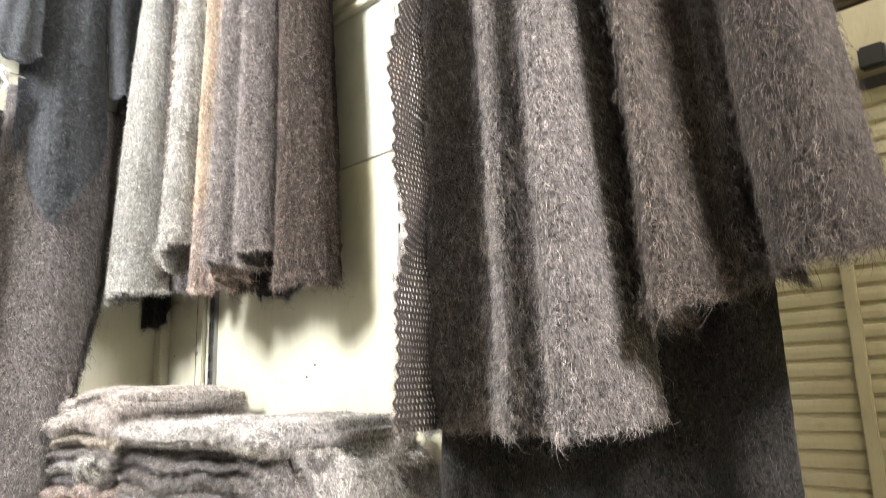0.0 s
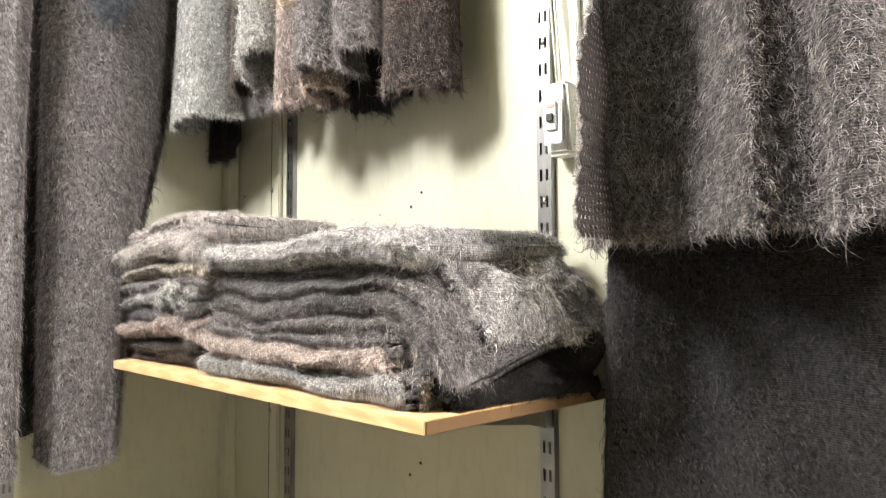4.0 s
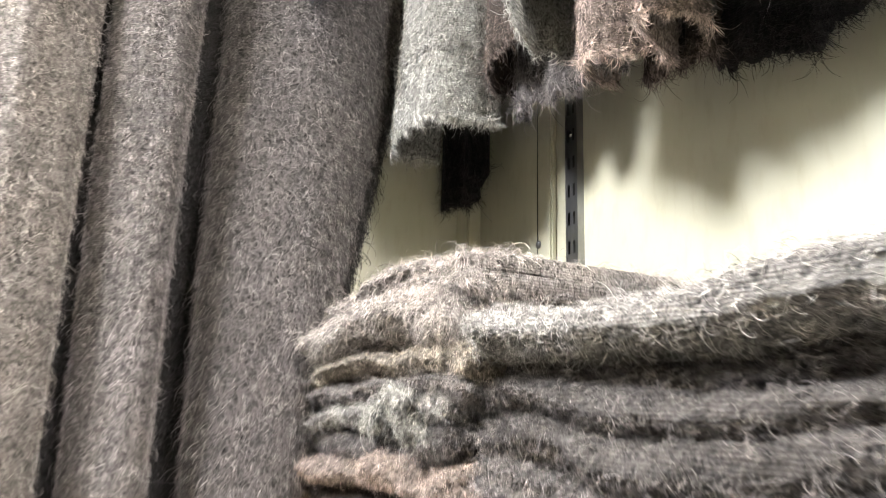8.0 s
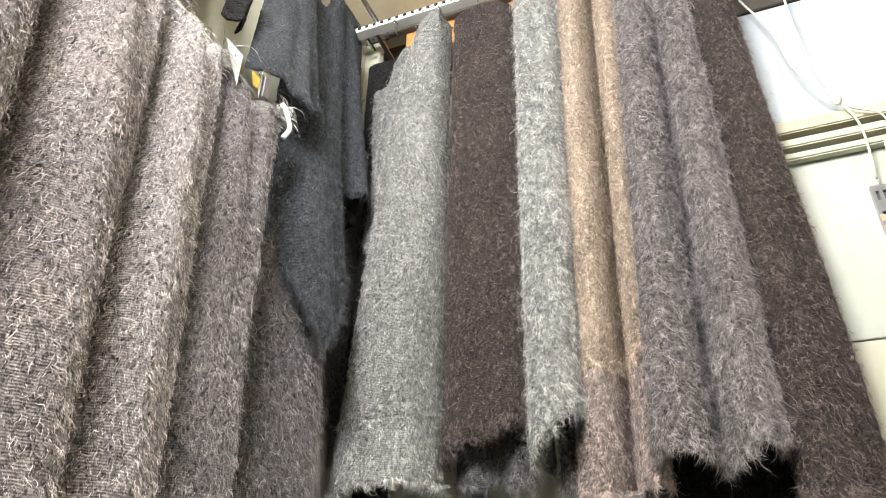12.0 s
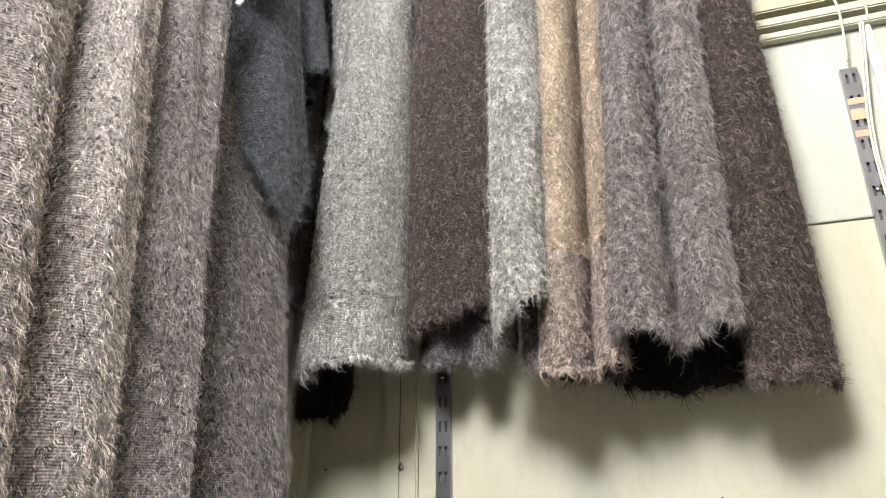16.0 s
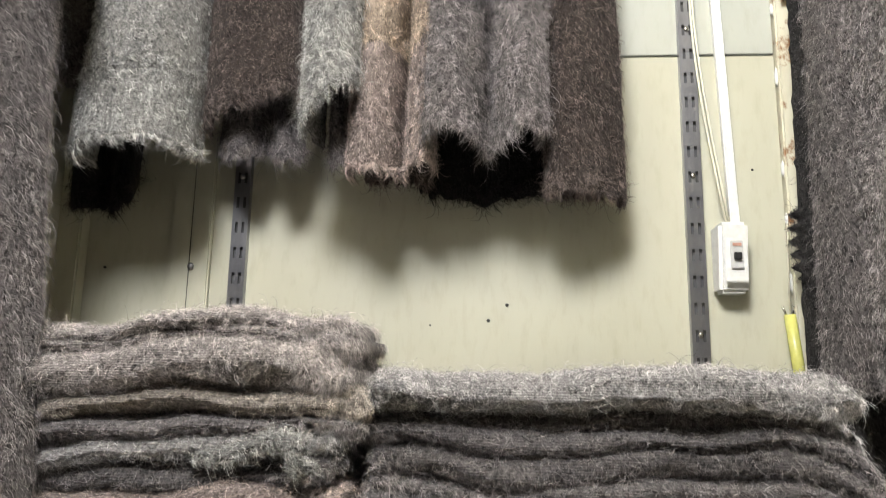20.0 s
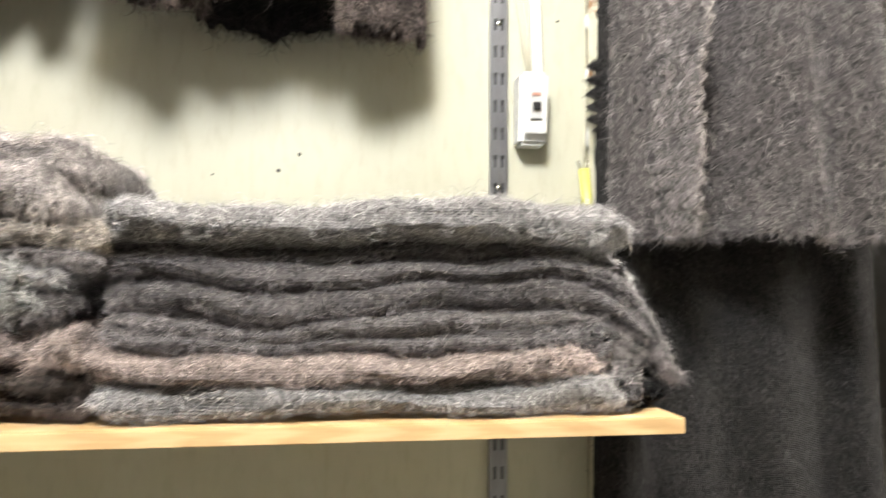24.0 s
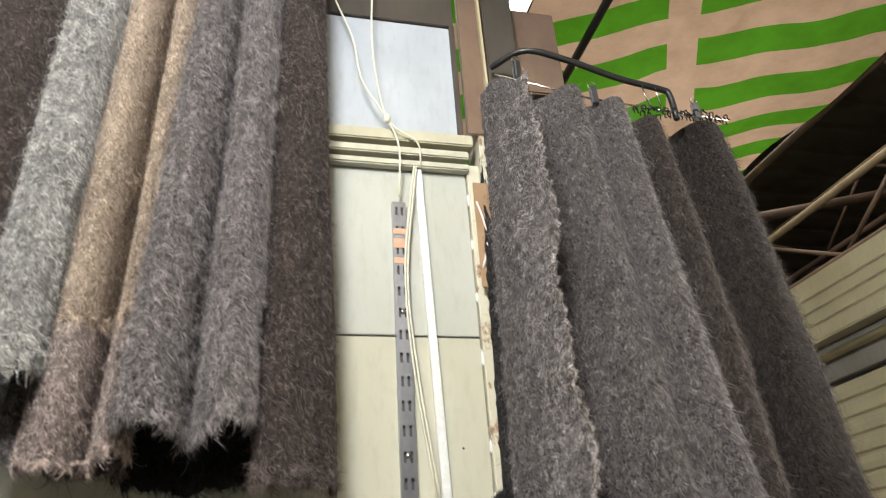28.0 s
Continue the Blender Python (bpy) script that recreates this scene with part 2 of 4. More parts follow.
def spline(pts, n):
    """n points on a smooth curve through pts (rows of any width)."""
    p = np.asarray(pts, float)
    p = np.vstack([2 * p[0] - p[1], p, 2 * p[-1] - p[-2]])
    u = np.linspace(0, len(p) - 3 - 1e-9, n)
    i = u.astype(int)
    f = (u - i)[:, None]
    a, b, c, d = p[i], p[i + 1], p[i + 2], p[i + 3]
    return 0.5 * (2 * b + (c - a) * f + (2 * a - 5 * b + 4 * c - d) * f**2 + (3 * b - 3 * c + d - a) * f**3)


def ripple(rng, nu, nv, waves, amp):
    """A smooth random field on the grid, as a sum of slow waves."""
    u, v = np.meshgrid(np.linspace(0, 1, nu), np.linspace(0, 1, nv))
    out = np.zeros((nv, nu))
    for _ in range(7):
        out += rng.normal() * np.sin(6.28 * (rng.uniform(0.3, waves[0]) * u + rng.uniform(-waves[1], waves[1]) * v + rng.random()))
    return amp * out / 2.6


def mesh_from(name, verts, faces, mat, parent, smooth=True, label=""):
    me = bpy.data.meshes.new(name)
    nf = len(faces)
    k = faces.shape[1]
    me.vertices.add(len(verts))
    me.vertices.foreach_set("co", np.ascontiguousarray(verts, np.float32).ravel())
    me.loops.add(nf * k)
    me.loops.foreach_set("vertex_index", np.ascontiguousarray(faces, np.int32).ravel())
    me.polygons.add(nf)
    me.polygons.foreach_set("loop_start", np.arange(0, nf * k, k, dtype=np.int32))
    if smooth:
        me.polygons.foreach_set("use_smooth", np.ones(nf, bool))
    me.update(calc_edges=True)
    me.materials.append(mat)
    ob = new(name, me)
    if parent:
        ob.parent = parent
    if label:
        ob["label"] = label
    return ob


def grid_normals(p, closed=False):
    du = np.gradient(p, axis=1)
    if closed:
        du = (np.roll(p, -1, 1) - np.roll(p, 1, 1)) / 2
    dv = np.gradient(p, axis=0)
    n = np.cross(dv, du)
    return n / np.maximum(np.linalg.norm(n, axis=2, keepdims=True), 1e-9)


def nap(parent, p, n, count, length, droop, mat, rng, width=0.00018, name="fuzz", rows=None, lift=1.05):
    """Loose mohair wisps over the cloth grid p with normals n: thin curled blades that lie on the cloth and rise at random."""
    nv, nu = p.shape[:2]
    a = rng.random(count) * (nu - 1.001)
    b = (rng.random(count) ** 0.8 if rows is None else rows[0] + (rows[1] - rows[0]) * rng.random(count)) * (nv - 1.001)
    i, j = a.astype(int), b.astype(int)
    fu, fv = (a - i)[:, None], (b - j)[:, None]

    def pick(g):
        return (g[j, i] * (1 - fu) + g[j, i + 1] * fu) * (1 - fv) + (g[j + 1, i] * (1 - fu) + g[j + 1, i + 1] * fu) * fv

    root, nn = pick(p), pick(n)
    nn = nn / np.maximum(np.linalg.norm(nn, axis=1, keepdims=True), 1e-9)
    root = root - 0.0008 * nn
    l = length * rng.uniform(0.35, 1.0, count)
    stray = rng.random(count) < 0.07
    l = (l * (1 + 0.8 * stray))[:, None]
    ph, fh = root * 95, root * 330
    comb = np.stack([np.sin(ph[:, 2] + 1.7 * np.sin(ph[:, 0] * 0.6) + ph[:, 1]), np.sin(ph[:, 0] * 1.1 + ph[:, 2] * 0.7 + 1.0), np.sin(ph[:, 1] + ph[:, 2] * 1.3 + 2.0)], 1)
    lock = np.stack([np.sin(fh[:, 2] * 0.8 + 2 * np.sin(fh[:, 0] * 0.45)), np.sin(fh[:, 0] + fh[:, 2] * 0.4 + 1.0), np.sin(fh[:, 1] + fh[:, 0] * 0.9 + 2.0)], 1)
    l *= (0.85 + 0.30 * lock[:, 1:2] * comb[:, :1] + 0.22 * lock[:, :1])
    t = 0.28 * comb + 0.4 * lock + rng.normal(0, 0.55, (count, 3)) + np.array([0, 0, -1.5 * droop])
    t -= (t * nn).sum(1, keepdims=True) * nn
    t /= np.maximum(np.linalg.norm(t, axis=1, keepdims=True), 1e-9)
    w = np.cross(nn, t)
    curl = rng.normal(0, 0.6, (count, 1))
    up = (lift * rng.uniform(0.3, 1.6, count) * (1 + 0.8 * stray))[:, None]
    sag = np.array([0, 0, -0.25 * droop])
    d1 = t + up * nn
    d2 = np.cos(curl) * t + np.sin(curl) * w + 0.35 * up * nn + sag
    d3 = np.cos(2.1 * curl) * t + np.sin(2.1 * curl) * w - 0.1 * up * nn + 1.6 * sag
    for d in (d1, d2, d3):
        d /= np.linalg.norm(d, axis=1, keepdims=True)
    m1 = root + 0.36 * l * d1
    m2 = m1 + 0.34 * l * d2
    tip = m2 + 0.30 * l * d3
    pts = np.stack([root, m1, m2, tip], 1)
    strands = bpy.data.hair_curves.new(name)
    strands.add_curves([4] * count)
    strands.position_data.foreach_set("vector", np.ascontiguousarray(pts, np.float32).ravel())
    guard = np.where(rng.random((count, 1)) < 0.12, 1.5, 1.0)
    thick = width * guard * rng.uniform(0.7, 1.3, (count, 1)) * np.array([[1.0, 1.0, 0.8, 0.25]])
    strands.attributes.new("radius", "FLOAT", "POINT").data.foreach_set("value", np.ascontiguousarray(thick, np.float32).ravel())
    strands.materials.append(mat)
    ob = new(name, strands)
    ob.parent = parent
    return ob


NAP = 0.6


def sheet(name, p, thick, mats, parent, rng, density, length, droop=0.5, fringe=0.0, label=""):
    """A cloth of some thickness from a grid of points whose normals face the viewer, with its nap and a ragged lower edge."""
    nv, nu = p.shape[:2]
    n = grid_normals(p)
    back = p - thick * n
    verts = np.concatenate([p.reshape(-1, 3), back.reshape(-1, 3)])
    k = np.arange(nv * nu).reshape(nv, nu)
    q = np.stack([k[:-1, :-1], k[1:, :-1], k[1:, 1:], k[:-1, 1:]], 2).reshape(-1, 4)
    o = nv * nu
    rim = np.concatenate([k[0, :], k[1:, -1], k[-1, -2::-1], k[-2:0:-1, 0]])
    nx = np.roll(rim, -1)
    edge = np.stack([rim, nx, nx + o, rim + o], 1)
    ob = mesh_from(name, verts, np.concatenate([q, q[:, ::-1] + o, edge]), mats[0], parent, label=label)
    size = np.linalg.norm(np.diff(p, axis=0), axis=2)[:, :-1] * np.linalg.norm(np.diff(p, axis=1), axis=2)[:-1]
    count = int(NAP * density * size.sum())
    if count > 20:
        nap(ob, p, n, count, length, droop, mats[1], rng)
    if fringe:
        wide = np.linalg.norm(np.diff(p[-1], axis=0), axis=1).sum()
        nap(ob, p, n * 0.4 + np.array([0, 0, -0.6]), int(NAP * wide * 9000), fringe, 1.0, mats[1], rng, 0.00024, "fringe", (0.975, 1.0))
    return ob


def hang(top, bottom, ztop, zbot, nu, nv, rng, sway=0.006, jag=0.006, ease=1.0, wave=(3, 1.2), pleats=(0, 0.0)):
    """Grid for a cloth that hangs between a plan curve at its top and one at its lower edge. ztop, zbot: numbers or lists along it."""
    a, b = spline(top, nu), spline(bottom, nu)
    zt = spline(np.c_[np.atleast_1d(ztop)], nu)[:, 0] if np.ndim(ztop) else np.full(nu, ztop)
    zb = spline(np.c_[np.atleast_1d(zbot)], nu)[:, 0] if np.ndim(zbot) else np.full(nu, zbot)
    zb = zb + jag * np.convolve(rng.normal(0, 1, nu + 4), [0.25, 0.5, 0.5, 0.5, 0.25], "valid")
    v = np.linspace(0, 1, nv)[:, None]
    e = v**ease
    p = np.empty((nv, nu, 3))
    p[..., :2] = a[None] * (1 - e[..., None]) + b[None] * e[..., None]
    p[..., 2] = zt * (1 - v) + zb * v
    u = np.linspace(0, 1, nu)[None]
    turn = math.pi * (pleats[0] * u + 0.07 * np.sin(3.1 * v + 1.0) + 0.05 * np.sin(7.3 * u + 2.0 * v))
    pl = pleats[1] * (1.6 * np.abs(np.sin(turn)) ** 0.65 - 1.0) * (0.6 + 0.4 * v)
    p += grid_normals(p) * (ripple(rng, nu, nv, wave, sway) * (0.35 + 0.65 * v) + pl + rng.normal(0, 0.0011, (nv, nu)))[..., None]
    return p


# ---- setting ----
def structure(ob, label, category):
    return tagged(ob, label, category, kind="structure")


structure(box("floor", -1.2, 8.0, -5.0, 8.0, -0.1, 0.0, CONCRETE, bevel=0), "grey worn concrete market floor", "floor")
wb = structure(box("wall_back", -0.36, 0.955, 0.0, 0.03, 0.0, 2.013, WALL, bevel=0.0015), "cream painted sheet steel back wall with a seam", "wall")
box("upper_sheet", -0.36, 0.955, 0.0, 0.03, 2.016, 2.405, painted("bluish_cream_steel", (0.46, 0.475, 0.43), (0.40, 0.41, 0.36), 0.45), wb, 0.0015)
box("cover_strip", -0.125, -0.052, -0.012, 0.0, 0.0, 2.40, WALL, wb, 0.003)
box("corner_post", -0.33, -0.285, -0.03, 0.0, 0.0, 3.1, WALL, wb, 0.003)
box("edge_strip", 0.957, 0.985, -0.012, 0.03, 0.0, 2.42, POST, wb, 0.003)
structure(box("wall_left", -0.38, -0.33, -2.6, 0.03, 0.0, 3.12, WALL, bevel=0), "cream painted side wall behind hanging shawls", "wall")
structure(box("wall_far_left", -0.38, -0.33, -5.0, -2.604, 0.0, 3.12, WALL, bevel=0), "cream painted side wall further along", "wall")
structure(box("ceiling", -0.38, 0.98, -2.6, 0.03, 3.124, 3.16, CEIL, bevel=0), "stained yellowish ceiling board", "ceiling")
# ledges above the back wall, upper window panel
lg = structure(box("trim_ledge", -0.33, 0.97, -0.035, 0.0, 2.455, 2.485, painted("dusty_ledge", (0.50, 0.48, 0.36), (0.36, 0.33, 0.23), 0.6), bevel=0.003), "dusty olive painted ledge over the back wall", "trim")
box("rail_top", -0.33, 0.96, -0.028, 0.0, 2.425, 2.445, WALL, lg, 0.003)
box("rail_bottom", -0.33, 0.96, -0.022, 0.0, 2.398, 2.415, WALL, lg, 0.003)
PANEL = painted("bluish_white_board", (0.46, 0.50, 0.54), (0.34, 0.37, 0.41), 0.5)
wp = structure(box("wall_upper", -0.33, 0.958, 0.0, 0.03, 2.487, 2.84, PANEL, bevel=0.001), "bluish white painted upper board with dark stained edges", "wall")
box("dark_lintel", 0.10, 0.958, -0.006, 0.03, 2.842, 3.12, DARKSTEEL, wp, 0.002)
box("jamb", 0.945, 0.957, -0.014, -0.001, 2.49, 2.84, DARKSTEEL, wp, 0.002)
box("wood_board", -0.20, 0.60, -0.030, -0.008, 3.00, 3.12, painted("orange_wood", (0.52, 0.26, 0.08), (0.38, 0.18, 0.06), 0.5), wp, 0.002)
box("dark_cove", -0.33, 0.98, -0.05, -0.032, 3.09, 3.123, DARKSTEEL, wp, 0.002)
# steel post at the open side
pb = structure(box("post", 0.986, 1.012, -0.028, 0.06, 0.0, 3.12, POST, bevel=0.003), "rust-stained cream steel post with bolts", "post")
box("flange", 1.013, 1.019, -0.045, 0.06, 0.0, 2.98, painted("beige_steel", (0.52, 0.45, 0.30), (0.40, 0.33, 0.20), 0.5), pb, 0.0015)
box("brown_plate", 0.960, 1.010, -0.034, -0.0285, 2.11, 2.36, painted("tan_primer_steel", (0.36, 0.235, 0.135), (0.23, 0.14, 0.08), 0.5), pb, 0.002)
tube("paint_smear", spline([(0.964, -0.0345, 2.15), (0.976, -0.0345, 2.19), (0.980, -0.0345, 2.23), (0.975, -0.0345, 2.27), (0.964, -0.0345, 2.31)], 14), 0.0022, PLASTIC, pb, 6)
tube("cut_line", [(0.962, -0.0345, 2.108), (1.008, -0.0345, 2.106)], 0.0008, BLACKP, pb, 6)
box("brown_casing", 0.962, 1.012, -0.034, -0.0285, 2.49, 3.0, BROWN, pb, 0.002)
box("dark_beam", 1.022, 1.10, -0.05, 0.10, 2.60, 3.3, DARKSTEEL, pb, 0.003)
box("brown_box", 1.03, 1.24, 0.0, 0.12, 2.66, 2.94, BROWN, pb, 0.004)


def bolt(at, parent):
    bm = bmesh.new()
    bmesh.ops.create_cone(bm, cap_ends=True, segments=6, radius1=0.0075, radius2=0.0065, depth=0.008, matrix=pose(*at, 90))
    bmesh.ops.create_cone(bm, cap_ends=True, segments=10, radius1=0.0035, radius2=0.003, depth=0.016, matrix=pose(at[0], at[1] - 0.006, at[2], 90))
    return part("bolt", bm, RUSTY, parent)


OCHRE = painted("ochre_rust_bloom", (0.47, 0.39, 0.23), (0.33, 0.24, 0.12), 0.7)
RUSTY = metal("rusty_bolt", (0.30, 0.22, 0.16), 0.55)
for z in (1.52, 1.655, 1.787, 1.925, 2.022):
    bolt((0.996, -0.033, z), pb)
    stain = random.Random(int(1000 * z))
    for k, (size, mat) in enumerate(((0.0125, OCHRE), (0.0085, RUSTY))):
        bm = bmesh.new()
        bmesh.ops.create_cone(bm, cap_ends=True, segments=18, radius1=size, radius2=size * 0.9, depth=0.0006, matrix=pose(0.9975, -0.0284 - 0.0006 * k, z - 0.004, 90))
        for v in bm.verts:
            d = v.co - Vector((0.9975, v.co.y, z - 0.004))
            v.co = Vector((0.9975, v.co.y, z - 0.004)) + Vector((d.x * 0.85, 0, d.z * (1.5 if d.z < 0 else 1.0))) * stain.uniform(0.75, 1.12)
            v.co.x = min(v.co.x, 1.0115)
        part("rust_stain", bm, mat, pb)
# weld beads along the joint of the back wall
for k, z in enumerate((1.30, 1.46, 1.60, 1.71, 1.80, 1.97, 2.10, 2.22, 2.33)):
    bm = bmesh.new()
    bmesh.ops.create_icosphere(bm, subdivisions=1, radius=1, matrix=Matrix.LocRotScale((0.956, -0.003, z), None, (0.004, 0.004, 0.013 + 0.004 * (k % 3))))
    part("weld_bead", bm, PLASTIC, wb, smooth=True)
# wall marks
for x, z, r in ((0.478, 1.558, 0.0035), (0.446, 1.531, 0.0035), (0.345, 1.522, 0.0018), (0.474, 1.012, 0.0035), (0.442, 0.983, 0.0035), (0.76, 0.955, 0.004), (-0.25, 1.62, 0.003), (0.905, 1.80, 0.0025)):
    bm = bmesh.new()
    bmesh.ops.create_cone(bm, cap_ends=True, segments=8, radius1=r, radius2=r * 0.6, depth=0.003, matrix=pose(x, -0.001, z, 90))
    part("screw_hole", bm, BLACKP, wb)
for x, z in ((-0.084, 1.62), (-0.084, 1.05), (-0.084, 2.1)):
    bm = bmesh.new()
    bmesh.ops.create_icosphere(bm, subdivisions=2, radius=0.006, matrix=Matrix.LocRotScale((x, -0.014, z), None, (1, 0.6, 1.2)))
    part("screw_head", bm, ZINC, wb, smooth=True)
tube("seam_line", [(-0.05, -0.0012, 2.0145), (0.955, -0.0012, 2.0145)], 0.0005, BLACKP, wb, 6)
tube("strip_seam", [(-0.088, -0.0128, 0.0), (-0.088, -0.0128, 2.4)], 0.0007, BLACKP, wb, 6)


# ---- slotted wall rails ----
# darkened zinc: the shade behind the slots is in its colour
GLOOM = plain("shaded_zinc", (0.09, 0.09, 0.095), 0.6)

def wall_rail(x, z0, z1, m=None):
    """A twin-slot shelf upright: a channel whose face has real slots, over an inside with its shade put into the
    colour.
    """
    root = empty("slotted_rail")
    bm = bmesh.new()
    cols = [-0.0145, -0.0085, -0.0035, 0.0035, 0.0085, 0.0145]
    rows, z = [z0], z0 + 0.012
    while z < z1 - 0.03:
        rows += [z, z + 0.020]
        z += 0.0458
    rows.append(z1)
    v = [[bm.verts.new((c, -0.013, r)) for c in cols] for r in rows]
    for i in range(len(rows) - 1):
        for j in range(5):
            if not (i % 2 == 1 and j in (1, 3)):
                bm.faces.new((v[i][j], v[i][j + 1], v[i + 1][j + 1], v[i + 1][j]))
    for j, sx in ((0, -1), (5, 1)):
        q = [[bm.verts.new((cols[j], y, r)) for r in (z0, z1)] for y in (-0.013, 0.0)]
        bm.faces.new((q[0][0], q[1][0], q[1][1], q[0][1]))
    part("face", bm, ZINC, root)
    box("inside", -0.0115, 0.0115, -0.006, -0.001, z0, z1, GLOOM, root, 0)
    for zz in np.arange(z0 + 0.16, z1 - 0.1, 0.275):
        bm = bmesh.new()
        bmesh.ops.create_icosphere(bm, subdivisions=2, radius=0.0055, matrix=Matrix.LocRotScale((0, -0.0135, zz), None, (1, 0.55, 1)))
        part("screw", bm, CHROME, root, smooth=True)
    tagged(root, "galvanised twin-slot steel shelf upright screwed to the wall", "rail", "slotted wall rails")
    root.matrix_basis = m or pose(x, 0, 0)
    return root


wall_rail(0.0, 0.25, 2.31)
right_rail = wall_rail(0.80, 0.25, 2.31)
for z0, z1 in ((2.165, 2.178), (2.200, 2.222), (2.232, 2.245)):
    box("sticker", -0.0142, 0.0142, -0.0142, -0.0132, z0, z1, plain("peach_paper", (0.62, 0.36, 0.24), 0.6), right_rail, 0, "peach paper sticker")
wall_rail(0, 0.25, 2.31, pose(-0.33, -0.545, 0, 0, 0, 90))


def bracket(x):
    root = empty("shelf_bracket", (x, 0, 1.19))
    bm = bmesh.new()
    prof = [(-0.014, -0.001), (-0.34, -0.001), (-0.34, -0.012), (-0.06, -0.05), (-0.014, -0.062)]
    for s in (-0.002, 0.002):
        f = bm.faces.new([bm.verts.new((s, y, z)) for y, z in (prof if s > 0 else prof[::-1])])
    bm.verts.ensure_lookup_table()
    for k in range(5):
        a, b = bm.verts[4 - k], bm.verts[4 - (k + 1) % 5]
        c, d = bm.verts[5 + k], bm.verts[5 + (k + 1) % 5]
        bm.faces.new((a, b, d, c))
    part("arm", bm, ZINC, root)
    box("clip", -0.013, 0.013, -0.020, -0.0135, -0.06, -0.005, ZINC, root, 0.002)
    return tagged(root, "grey steel shelf bracket hooked into a slotted rail", "bracket", "shelf brackets")


bracket(0.0)
bracket(0.80)

# ---- breaker, trunking, wires ----
br = empty("circuit_breaker", (0.8505, 0, 1.578))
bm = box_bm(-0.024, 0.024, -0.052, -0.001, 0.0, 0.118, 0.006)
for v in bm.verts:
    if v.co.y < -0.03 and v.co.z < 0.03:
        v.co.y += 0.010
part("body", bm, PLASTIC, br, "white moulded plastic case")
box("front_plate", -0.018, 0.018, -0.0555, -0.0525, 0.016, 0.090, PLASTIC, br, 0.002)
box("switch_surround", -0.010, 0.010, -0.060, -0.0560, 0.038, 0.084, plain("grey_plastic", (0.55, 0.55, 0.54), 0.4), br, 0.001)
box("switch_lever", -0.006, 0.006, -0.066, -0.0604, 0.052, 0.064, BLACKP, br, 0.001)
box("red_mark", -0.007, 0.007, -0.0612, -0.0602, 0.075, 0.080, ORANGE, br, 0)
tagged(br, "white wall circuit breaker with a black lever", "circuit breaker")
bm = box_bm(0.837, 0.853, -0.014, -0.001, 1.696, 2.398, 0.002)
for v in bm.verts:
    v.co.x += 0.022 * (2.398 - v.co.z) / 0.7
tr = part("cable_trunking", bm, PLASTIC)
tagged(tr, "narrow white plastic cable trunking on the wall", "cable trunking")
wi = empty("wiring")
tube("wire", spline([(0.84, -0.02, 2.40), (0.812, -0.018, 2.15), (0.822, -0.018, 1.95), (0.850, -0.03, 1.70)], 16), 0.0022, CABLE, wi)
tube("wire", spline([(0.835, -0.02, 2.40), (0.807, -0.02, 2.16), (0.815, -0.02, 1.95), (0.844, -0.032, 1.70)], 16), 0.0022, CABLE, wi)
tube("wire", spline([(0.66, -0.03, 2.86), (0.70, -0.05, 2.72), (0.72, -0.05, 2.60), (0.773, -0.05, 2.50), (0.80, -0.04, 2.43), (0.80, -0.02, 2.32)], 22), 0.0024, CABLE, wi)
tube("wire", spline([(0.75, -0.04, 2.95), (0.745, -0.05, 2.70), (0.773, -0.052, 2.50), (0.84, -0.04, 2.45), (0.85, -0.02, 2.40)], 22), 0.0022, CABLE, wi)
bm = bmesh.new()
bmesh.ops.create_icosphere(bm, subdivisions=2, radius=0.011, matrix=Matrix.LocRotScale((0.774, -0.052, 2.497), None, (0.8, 0.7, 1.2)))
part("taped_joint", bm, CABLE, wi, smooth=True)
tagged(wi, "loose ivory electric wires tied together above the wall", "wires")
# plastic tube in a holder at the wall edge
gt = empty("glow_stick", (0.943, -0.02, 1.40))
tube("tube", [(0.012, 0, 0.0), (0.008, 0, 0.06), (0.0, 0, 0.145)], 0.0095, YELLOW, gt, 12)
tube("prong", [(-0.004, 0, 0.14), (-0.012, -0.002, 0.158)], 0.002, CHROME, gt, 6)
tube("prong", [(0.004, 0, 0.14), (0.006, -0.002, 0.160)], 0.002, CHROME, gt, 6)
tube("hanging_string", [(0.0, 0, 0.145), (0.006, 0.0, 0.30)], 0.0012, CABLE, gt, 6)
tagged(gt, "glossy yellow plastic stick hung at the wall edge", "stick")

# ---- rails and rods that carry the clothes ----
rk = empty("hanging_rail", (0, 0, 0))
box("rail", -0.30, 0.75, -0.215, -0.185, 2.93, 2.945, painted("white_enamel", (0.82, 0.82, 0.78), (0.7, 0.7, 0.66), 0.3), rk, 0.002)
for k in range(48):
    box("notch", -0.29 + k * 0.0215, -0.281 + k * 0.0215, -0.2175, -0.2155, 2.934, 2.941, SLOT, rk, 0)
for x in (-0.22, 0.20, 0.66):
    box("hanger_strap", x, x + 0.012, -0.195, -0.005, 2.946, 2.952, ZINC, rk, 0.001)
for x in (-0.14, -0.02, 0.08, 0.20, 0.30, 0.36, 0.47, 0.55, 0.62):
    tube("hook", spline([(x, -0.20, 2.93), (x + 0.002, -0.222, 2.92), (x, -0.20, 2.895), (x, -0.185, 2.885)], 10), 0.0016, CHROME, rk, 6)
tagged(rk, "white slotted metal rail with wire hooks under the ceiling", "rail")
rl = empty("side_rod")
tube("rod", [(-0.245, -0.06, 3.06), (-0.245, -1.9, 3.06)], 0.007, CHROME, rl)
